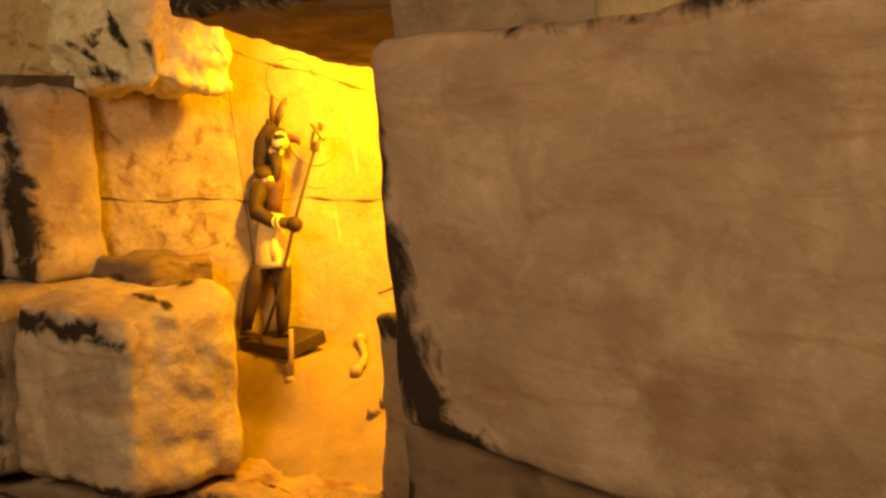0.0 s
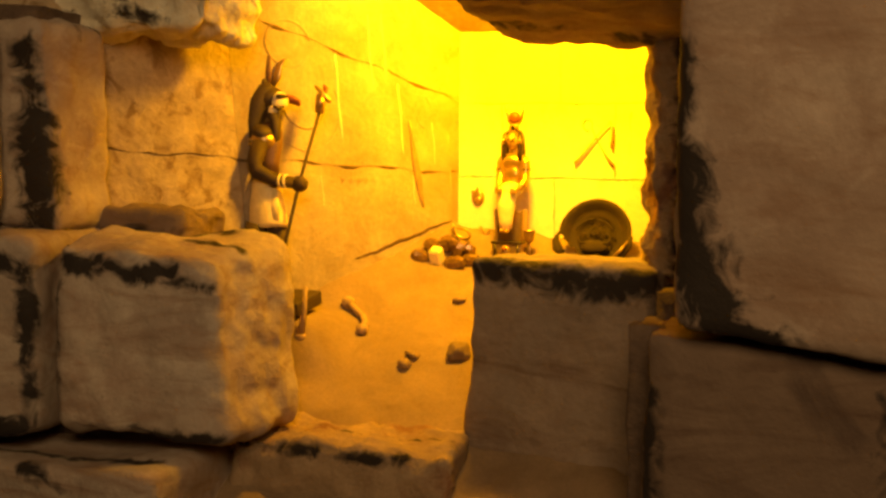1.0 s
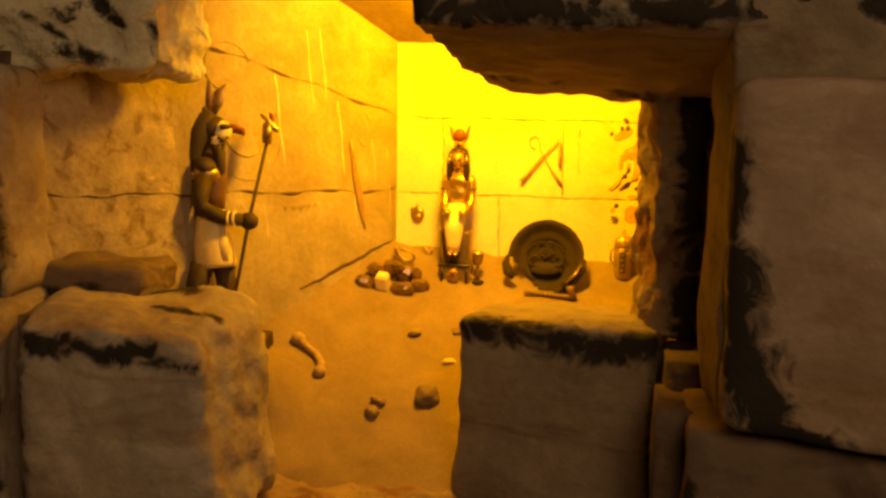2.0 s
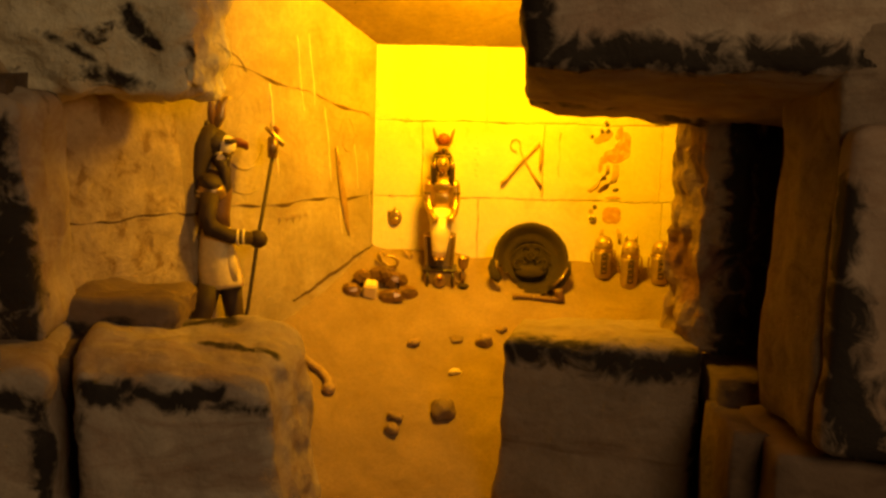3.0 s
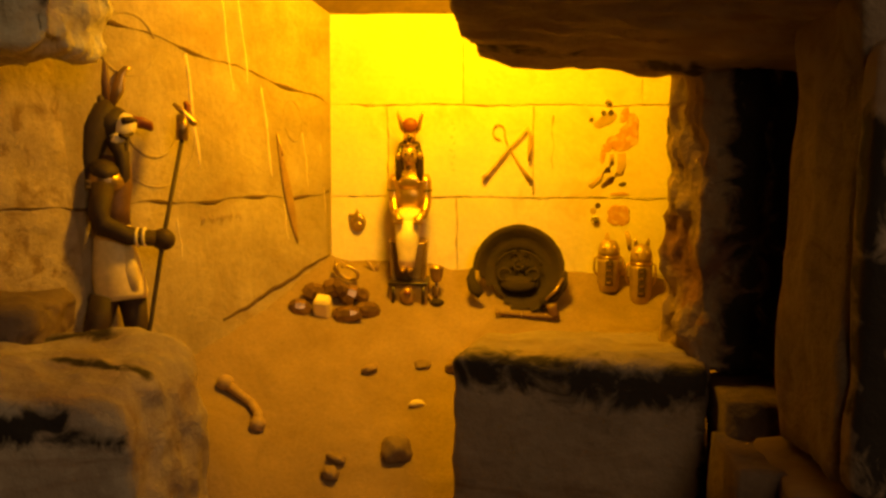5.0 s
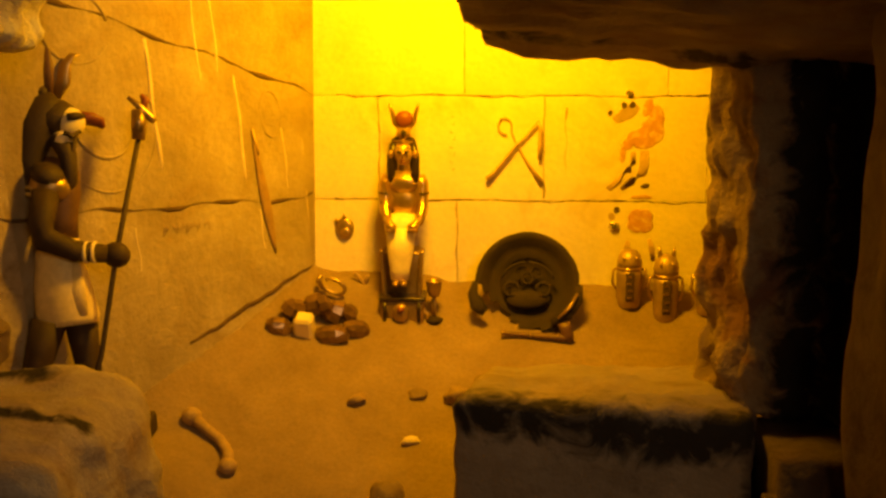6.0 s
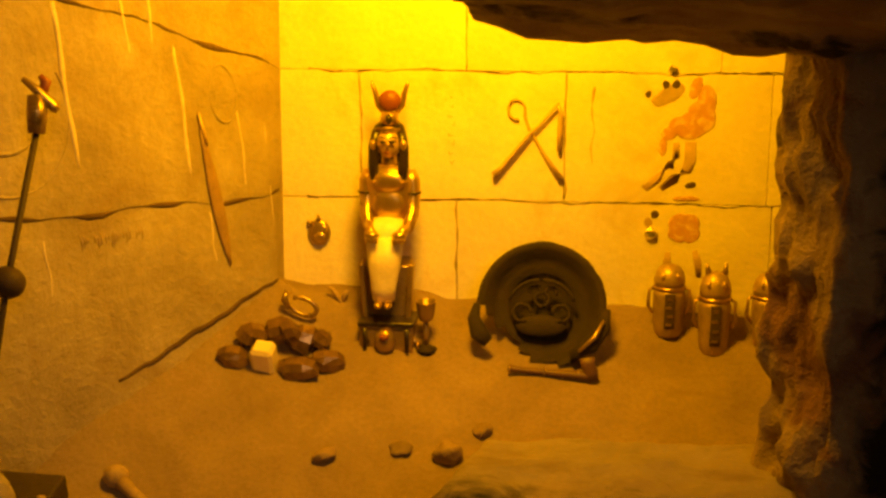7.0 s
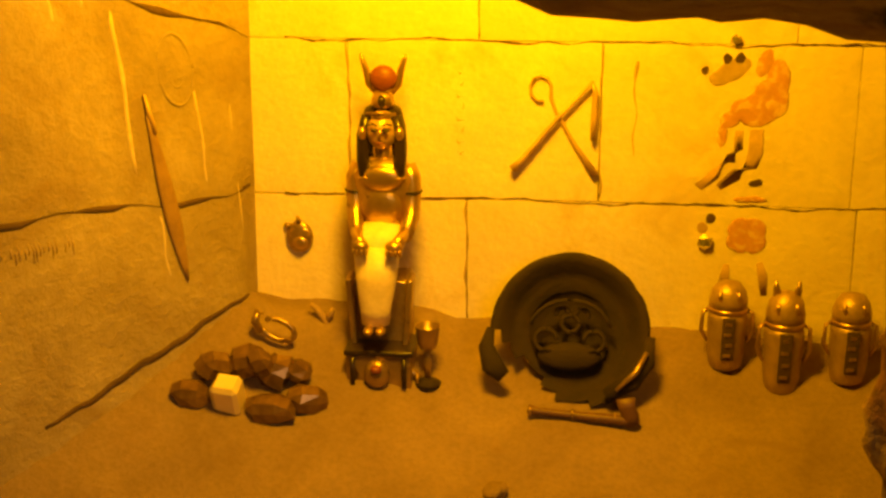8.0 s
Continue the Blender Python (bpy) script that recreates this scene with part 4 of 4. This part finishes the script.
def jar(place, head, tall):
    top = base("canopic_jar", place, "small gilded lidded jar with side lugs standing in sand", "jar", "canopic jars by the wall")
    top.scale = (0.86, 0.86, 1.0)
    k = tall
    f = Forge()
    f.lathe([(0.0056, -0.001), (0.0068, 0.0), (0.0077, 0.005 * k), (0.0082, 0.012 * k), (0.0082, 0.017 * k), (0.0076, 0.0192 * k)], 0, 28)
    part("body", f.bm, M_JAR, top)
    f = Forge()
    f.lathe([(0.0080, 0.0190 * k), (0.0083, 0.0198 * k), (0.0080, 0.0206 * k)], 0, 28)
    part("collar", f.bm, M_GOLD, top)
    f = Forge()
    f.lathe([(0.0079, 0.0204 * k), (0.0080, 0.0230 * k), (0.0070, 0.0262 * k), (0.0048, 0.0285 * k), (0.0010, 0.0294 * k)], 0, 28)
    lid = part("lid", f.bm, M_JAR, top)
    for sx in (-1, 1):
        f = Forge()
        f.tube([(0.0028 * sx, -0.0066, 0.0235 * k), (0.0040 * sx, -0.0062, 0.0252 * k), (0.0034 * sx, -0.0060, 0.0268 * k)], [0.0010, 0.0012, 0.0005], 0, 8, 0.6)
        part("eye", f.bm, M_GOLD, lid)
        if head:
            f = Forge()
            f.tube([(0.0036 * sx, -0.001, 0.0275 * k), (0.0044 * sx, -0.001, 0.0300 * k), (0.0048 * sx, -0.001, 0.0325 * k)], [0.0018, 0.0014, 0.0004], 0, 8, 0.6)
            part("ear", f.bm, M_DULLGOLD, lid)
        f = Forge()
        f.tube([(0.0078 * sx, 0, 0.0192 * k), (0.0102 * sx, -0.001, 0.0186 * k), (0.0106 * sx, -0.001, 0.0120 * k), (0.0082 * sx, -0.001, 0.0085 * k)], [0.0007, 0.0008, 0.0010, 0.0006], 0, 8, 1.6)
        part("lug", f.bm, M_GOLD, top)
    f = Forge()
    f.box((0, -0.0080, 0.0110 * k), (0.0052, 0.0010, 0.0150 * k), 0, (3, 0, 0), 0.0002)
    panel = part("panel", f.bm, M_INK, top, "dark inlaid panel with gilt bars")
    for j in range(4):
        f = Forge()
        f.box((0.0006 * (j % 2) - 0.0003, -0.0087, (0.0055 + 0.0036 * j) * k), (0.0030, 0.0006, 0.0011), 0, (3, 0, 12 * (j % 2)), 0.0001)
        part("bar", f.bm, M_GOLD, panel)


def pendant(place, label, tall, seed):
    top = base("pendant", place, label, "pendant")
    f = Forge()
    f.ball((0.0005, -0.0014, -0.0008), (0.0052 * tall, 0.0020, 0.0062 * tall), 0)
    part("setting", f.bm, M_DULLGOLD, top)
    f = Forge()
    f.ball((0.0010, -0.0030, -0.0028 * tall), (0.0030 * tall, 0.0012, 0.0026 * tall), 0)
    part("stone", f.bm, M_GOLD, top)
    f = Forge()
    f.ring((0.0006, -0.0024, 0.0006), 0.0036 * tall, 0.0006, 0, oval=0.55)
    part("band", f.bm, M_GOLD, top)
    f = Forge()
    f.tube([(-0.0030 * tall, -0.0016, 0.0030 * tall), (-0.0050 * tall, -0.0018, 0.0042 * tall)], [0.0014, 0.0006], 0, 8)
    f.tube([(0.0004, -0.0016, 0.0045 * tall), (0.0000, -0.0018, 0.0075 * tall)], [0.0012, 0.0005], 0, 8)
    part("spur", f.bm, M_DULLGOLD, top)


def crook_and_flail():
    top = base("crook", (0.1080, -0.0012, 0.0700), "thin gilt crook fixed to the plastered wall", "crook")
    f = Forge()
    hook = [(-0.0058 + 0.0038 * math.cos(radians(a)), 0, 0.0158 + 0.0046 * math.sin(radians(a))) for a in (285, 250, 210, 170, 130, 90, 50, 15)]
    f.tube(hook + [(-0.0022, 0, 0.0125), (0.0, 0, 0.0072), (0.0070, 0, -0.0048), (0.0140, 0, -0.0150)], [0.00055] * 8 + [0.0006, 0.0006, 0.0008, 0.0015], 0, 10)
    part("shaft", f.bm, M_OCHREGOLD, top)
    other = base("flail", (0.1080, -0.0024, 0.0700), "thin gilt flail crossing the crook on wall", "flail")
    f = Forge()
    f.tube([(-0.0155, 0, -0.0135), (-0.0125, 0, -0.0105), (0.0, 0, 0.0050), (0.0126, 0, 0.0190)], [0.0015, 0.0011, 0.0008, 0.0007], 0, 10)
    part("shaft", f.bm, M_OCHREGOLD, other)
    f = Forge()
    f.tube([(0.0120, 0, 0.0188), (0.0134, 0, 0.0150), (0.0132, 0, 0.0060), (0.0130, 0, -0.0022)], [0.0006, 0.0010, 0.0012, 0.0010], 0, 10)
    part("lash", f.bm, M_OCHREGOLD, other)


def wall_painting():
    """Faded paint on the wall: plain patches and strokes, a hair proud of the plaster."""
    top = base("wall_painting", (0, 0, 0), "faded ochre and orange painted strokes on plaster wall", "painting")

    def stroke(pts, widths, m):
        f = Forge()
        f.tube([(x, -0.0001, z) for x, z in pts], widths, 0, 14, 0.06, (0.71, 0, 0.71))
        part("paint_stroke", f.bm, m, top)

    def blot(x, z, rx, rz, m, turn=0):
        f = Forge()
        f.ball((x, -0.0001, z), (rx, 0.0002, rz), 0, (0, turn, 0))
        for v in f.bm.verts:
            v.co += Vector((1, 0, 1)) * 0.0006 * noise.noise(v.co * 420)
        part("paint_patch", f.bm, m, top)

    blot(0.1690, 0.0935, 0.0072, 0.0036, M_FADED, -28)
    blot(0.1645, 0.0905, 0.0040, 0.0026, M_FADED, -10)
    blot(0.1668, 0.0972, 0.0016, 0.0022, M_INK)
    blot(0.1712, 0.0970, 0.0019, 0.0024, M_INK)
    blot(0.1592, 0.0930, 0.0012, 0.0014, M_INK)
    blot(0.1795, 0.0960, 0.0028, 0.0050, M_ORANGE, 20)
    blot(0.1790, 0.0800, 0.0080, 0.0062, M_ORANGE, -30)
    blot(0.1850, 0.0830, 0.0036, 0.0060, M_ORANGE)
    blot(0.1690, 0.0760, 0.0042, 0.0030, M_ORANGE, -35)
    blot(0.1845, 0.0900, 0.0042, 0.0075, M_ORANGE)
    blot(0.1815, 0.0860, 0.0050, 0.0045, M_ORANGE)
    blot(0.1735, 0.0795, 0.0050, 0.0040, M_ORANGE)
    blot(0.1663, 0.0700, 0.0018, 0.0040, M_ORANGE)
    stroke([(0.1722, 0.0720), (0.1722, 0.0655), (0.1700, 0.0620), (0.1640, 0.0575), (0.1590, 0.0510)], [0.0014, 0.0016, 0.0022, 0.0023, 0.0016], M_OCHRE)
    stroke([(0.1783, 0.0725), (0.1783, 0.0640), (0.1770, 0.0600), (0.1720, 0.0560), (0.1660, 0.0512)], [0.0024, 0.0026, 0.0025, 0.0022, 0.0012], M_OCHRE)
    blot(0.1790, 0.0530, 0.0025, 0.0014, M_INK, -15)
    blot(0.1640, 0.0395, 0.0018, 0.0018, M_INK)
    blot(0.1612, 0.0360, 0.0020, 0.0022, M_OCHRE)
    for dx, dz in ((-0.0024, -0.0022), (0.0024, -0.0022), (-0.0022, 0.0022), (0.0022, 0.0022)):
        blot(0.1772 + dx, 0.0335 + dz, 0.0046, 0.0044, M_ORANGE)
    blot(0.1775, 0.0470, 0.0060, 0.0010, M_ORANGE)
    stroke([(0.1705, 0.0225), (0.1702, 0.0180), (0.1700, 0.0140)], [0.0010, 0.0018, 0.0014], M_OCHRE)
    stroke([(0.1822, 0.0235), (0.1838, 0.0180), (0.1846, 0.0110)], [0.0011, 0.0018, 0.0011], M_OCHRE)


M_FADED = surface("faded_grey_ochre_paint", [(0.3, (0.38, 0.27, 0.12)), (0.7, (0.50, 0.37, 0.18))], 200, 500, 0.2, 0.9, fine_mix=0.4)
M_OCHREGOLD = surface("tarnished_gilt", [(0.3, (0.56, 0.38, 0.15)), (0.7, (0.70, 0.50, 0.22))], 80, 300, 0.2, 0.5, metal=0.25)
M_CRYSTAL = bpy.data.materials.new("faceted_crystal")
M_CRYSTAL.use_nodes = True
M_CRYSTAL.node_tree.nodes["Principled BSDF"].inputs["Base Color"].default_value = (0.9, 0.85, 0.7, 1)
M_CRYSTAL.node_tree.nodes["Principled BSDF"].inputs["Roughness"].default_value = 0.05
M_CRYSTAL.node_tree.nodes["Principled BSDF"].inputs["Metallic"].default_value = 0.85
M_CRYSTAL_DARK = surface("smoky_nugget_glaze", [(0.3, (0.15, 0.085, 0.03)), (0.7, (0.30, 0.19, 0.08))], 120, 400, 0.1, 0.07, metal=0.45)

dish()
axe()
goblet()
jar((0.1702, -0.0110, -0.0118), False, 1.08)
jar((0.1895, -0.0150, -0.0185), True, 1.25)
jar((0.2130, -0.0120, -0.0150), False, 1.10)
pendant((0.0128, 0.0, 0.0290), "round gilt pendant fixed to the plastered wall", 1.0, 1)
crook_and_flail()
wall_painting()


def cartouche():
    top = base("cartouche", (0.2300, -0.0006, 0.0750), "small upright gilt cartouche fixed to plaster wall", "cartouche")
    f = Forge()
    f.tube([(0, 0, -0.0085), (0, 0, -0.006), (0, 0, 0.003), (0, 0, 0.0075), (0, 0, 0.0100)], [0.0042, 0.0046, 0.0046, 0.0036, 0.0012], 0, 20, 0.3)
    part("plate", f.bm, M_DULLGOLD, top)
    for z in (-0.0055, -0.0025, 0.0010, 0.0045):
        f = Forge()
        f.ball((0, -0.0014, z), (0.0022, 0.0008, 0.0013), 0)
        part("boss", f.bm, M_BRONZE, top)
    f = Forge()
    f.box((0, -0.0006, -0.0092), (0.0110, 0.0028, 0.0012), 0, (0, 0, 0), 0.0003)
    part("foot", f.bm, M_GOLD, top)


def crystal(place, size, label):
    top = base("gem", place, label, "gem")
    bm = bmesh.new()
    bmesh.ops.create_icosphere(bm, subdivisions=1, radius=size)
    for v in bm.verts:
        v.co.y *= 0.6
    part("facets", bm, M_CRYSTAL, top, smooth=False)


cartouche()
crystal((0.1622, -0.0014, 0.0312), 0.0031, "bright faceted gem fixed to the wall")
crystal((0.1690, -0.0014, 0.1040), 0.0022, "bright small faceted gem fixed to wall")


M_BLADE = surface("tarnished_ochre_blade", [(0.3, (0.26, 0.16, 0.06)), (0.7, (0.36, 0.23, 0.10))], 90, 400, 0.2, 0.55)


def knife():
    top = base("knife", (0, 0, 0), "slim ochre blade fixed upright on plaster wall", "knife")
    f = Forge()
    f.tube([left_point(0.0335 + 0.004 * (0.5 - k / 10), 0.0800 - 0.0600 * k / 10, 0.0010) for k in range(11)], [0.0008, 0.0013, 0.0018, 0.0023, 0.0027, 0.0029, 0.0029, 0.0026, 0.0021, 0.0014, 0.0003], 0, 14, 0.3, (1.0, 1.0, 0.0))
    part("blade", f.bm, M_BLADE, top)
    f = Forge()
    f.tube([left_point(0.0358, 0.0870, 0.0012), left_point(0.0352, 0.0800, 0.0014), left_point(0.0345, 0.0735, 0.0020)], [0.0005, 0.0009, 0.0006], 0, 8)
    part("handle", f.bm, M_OCHREGOLD, top, "thin gilt handle")


knife()

# ---- the heap of gilt nuggets ----
# Pale yellow base colour stands in for the reflection on one nugget.
M_NUGGET = surface("gold_painted_gleam", [(0.3, (0.90, 0.74, 0.36)), (0.7, (0.96, 0.84, 0.46))], 60, 300, 0.05, 0.15, metal=0.25, fine_mix=0.05)


def nugget(place, size, turn, mat, seed):
    bm = bmesh.new()
    bmesh.ops.create_cube(bm, size=1)
    bmesh.ops.bevel(bm, geom=bm.edges[:], offset=0.14 if mat == M_NUGGET else 0.27, segments=1, profile=0.5, affect="EDGES")
    for v in bm.verts:
        v.co += v.co.normalized() * 0.16 * noise.noise(v.co * 1.7 + Vector((seed, 0, 0)))
        v.co = Vector((v.co.x * size[0], v.co.y * size[1], v.co.z * size[2]))
    ob = part("nugget", bm, mat, smooth=False)
    x, y, z = place
    ob.matrix_world = pose(*deep(x, y, floor_z(x, y) + z - 0.0008), *turn)
    return tagged(ob, "polished brown-gold nugget in a small heap on sand", "nugget", "nuggets in the heap")


for n, (pl, sz, tn, mt) in enumerate((
        ((-0.0185, -0.046, 0.0035), (0.013, 0.009, 0.0085), (25, 5, 8), M_CRYSTAL_DARK), ((-0.0050, -0.046, 0.0062), (0.0100, 0.009, 0.0130), (24, 4, -6), M_NUGGET),
        ((0.0095, -0.046, 0.0040), (0.0180, 0.010, 0.0095), (28, -6, -10), M_CRYSTAL_DARK), ((0.0220, -0.041, 0.0042), (0.0140, 0.010, 0.0095), (25, 12, 20), M_CRYSTAL_DARK),
        ((-0.0105, -0.040, 0.0070), (0.0120, 0.010, 0.0100), (20, 20, 30), M_CRYSTAL_DARK), ((0.0, -0.037, 0.0085), (0.0130, 0.010, 0.0110), (30, -15, 0), M_CRYSTAL_DARK),
        ((0.0105, -0.036, 0.0070), (0.0110, 0.010, 0.0120), (25, 25, 15), M_CRYSTAL_DARK),
        ((0.0060, -0.038, 0.0100), (0.0080, 0.008, 0.0140), (35, -25, 10), M_CRYSTAL_DARK), ((0.0180, -0.034, 0.0060), (0.0090, 0.009, 0.0090), (20, 30, 0), M_CRYSTAL_DARK))):
    nugget(pl, sz, tn, mt, n * 3.7)


def bracelet():
    top = base("bracelet", (0.0090, -0.0250, floor_z(0.009, -0.025) + 0.0085), "dull gilt serpent bracelet on the nugget heap", "bracelet")
    f = Forge()
    f.ring((0, 0, 0), 0.0062, 0.0011, 0, (0, 22, 0), (-150, 150), oval=0.6)
    part("hoop", f.bm, M_DULLGOLD, top)
    f = Forge()
    f.tube([(-0.0062, 0, -0.001), (-0.0082, -0.001, 0.003), (-0.0072, -0.001, 0.0068), (-0.0050, -0.0012, 0.0060)], [0.0012, 0.0016, 0.0014, 0.0008], 0, 10)
    part("serpent_head", f.bm, M_DULLGOLD, top)


def amulet():
    top = base("amulet", (0.0235, -0.0120, floor_z(0.0235, -0.012) + 0.0018), "small dull forked amulet stuck in the sand", "amulet")
    f = Forge()
    f.tube([(0.0012, 0, -0.005), (0.0010, 0, 0.0), (-0.0030, 0, 0.0052), (-0.0050, 0, 0.0066)], [0.0012, 0.0015, 0.0012, 0.0009], 0, 10)
    part("stem", f.bm, M_BONE, top)
    f = Forge()
    f.tube([(0.0010, 0, 0.0), (0.0030, 0, 0.0040), (0.0036, 0, 0.0052)], [0.0014, 0.0012, 0.0008], 0, 10)
    part("fork", f.bm, M_BONE, top)


bracelet()
amulet()

# ---- loose on the sand ----


def pebble(x, y, size, seed, mat=M_PEBBLE, label="brown pebble lying loose on the sand"):
    bm = bmesh.new()
    bmesh.ops.create_icosphere(bm, subdivisions=3, radius=1)
    for v in bm.verts:
        k = 1 + 0.32 * noise.noise(v.co * 1.3 + Vector((seed * 5.1, 0, 0))) + 0.08 * noise.noise(v.co * 4 + Vector((seed, 3, 0)))
        v.co = Vector((v.co.x * size[0] * k, v.co.y * size[1] * k, v.co.z * size[2] * k))
    ob = part("pebble", bm, mat)
    ob.matrix_world = pose(*deep(x, y, floor_z(x, y) + size[2] * 0.55), 20, 0, seed * 47)
    tagged(ob, label, "pebble", "pebbles on the sand")


for n, (x, y, s) in enumerate(((0.0433, -0.1290, (0.0090, 0.0085, 0.0070)), (0.0092, -0.1440, (0.0052, 0.0050, 0.0040)), (0.0113, -0.1350, (0.0058, 0.0050, 0.0030)),
                               (0.0755, -0.0755, (0.0058, 0.0055, 0.0050)), (0.0256, -0.0780, (0.0054, 0.0040, 0.0026)), (0.0892, -0.0625, (0.0046, 0.0040, 0.0024)),
                               (0.0560, -0.0730, (0.0054, 0.0040, 0.0018)))):
    pebble(x, y, s, n + 1)
pebble(0.0532, -0.0970, (0.0046, 0.0026, 0.0020), 31, M_RIDGE, "pale shell chip lying on the sand")


def bone():
    top = base("bone", (-0.045, -0.106, floor_z(-0.045, -0.106)), "crooked ochre bone lying on the sand", "bone")
    pts = [(-0.055, -0.097), (-0.047, -0.102), (-0.039, -0.107), (-0.034, -0.114), (-0.033, -0.121)]
    f = Forge()
    f.tube([deep(x + 0.045, y + 0.106, floor_z(x, y) - floor_z(-0.045, -0.106) + 0.0035) for x, y in pts], [0.0034, 0.0026, 0.0026, 0.0028, 0.0036], 0, 12)
    part("shaft", f.bm, M_BONE, top)
    for (x, y), r in ((pts[0], 0.0052), (pts[-1], 0.0046)):
        f = Forge()
        f.ball(deep(x + 0.045, y + 0.106, floor_z(x, y) - floor_z(-0.045, -0.106) + 0.0035), (r, r, r * 0.9), 0)
        part("knuckle", f.bm, M_BONE, top)


bone()


def leaning_bone():
    top = base("bone", (-0.0672, -0.1500, -0.0695), "slim pale ochre bone leaning on the dark plate", "bone")
    f = Forge()
    f.tube([(0, 0, 0), (0.0025, 0.0015, 0.0186), (0.0028, 0.0030, 0.0355)], [0.0030, 0.0018, 0.0016], 0, 12)
    part("shaft", f.bm, M_BONE, top)
    f = Forge()
    f.ball((0, 0, 0), (0.0045, 0.0035, 0.0036), 0)
    part("knuckle", f.bm, M_BONE, top)


leaning_bone()
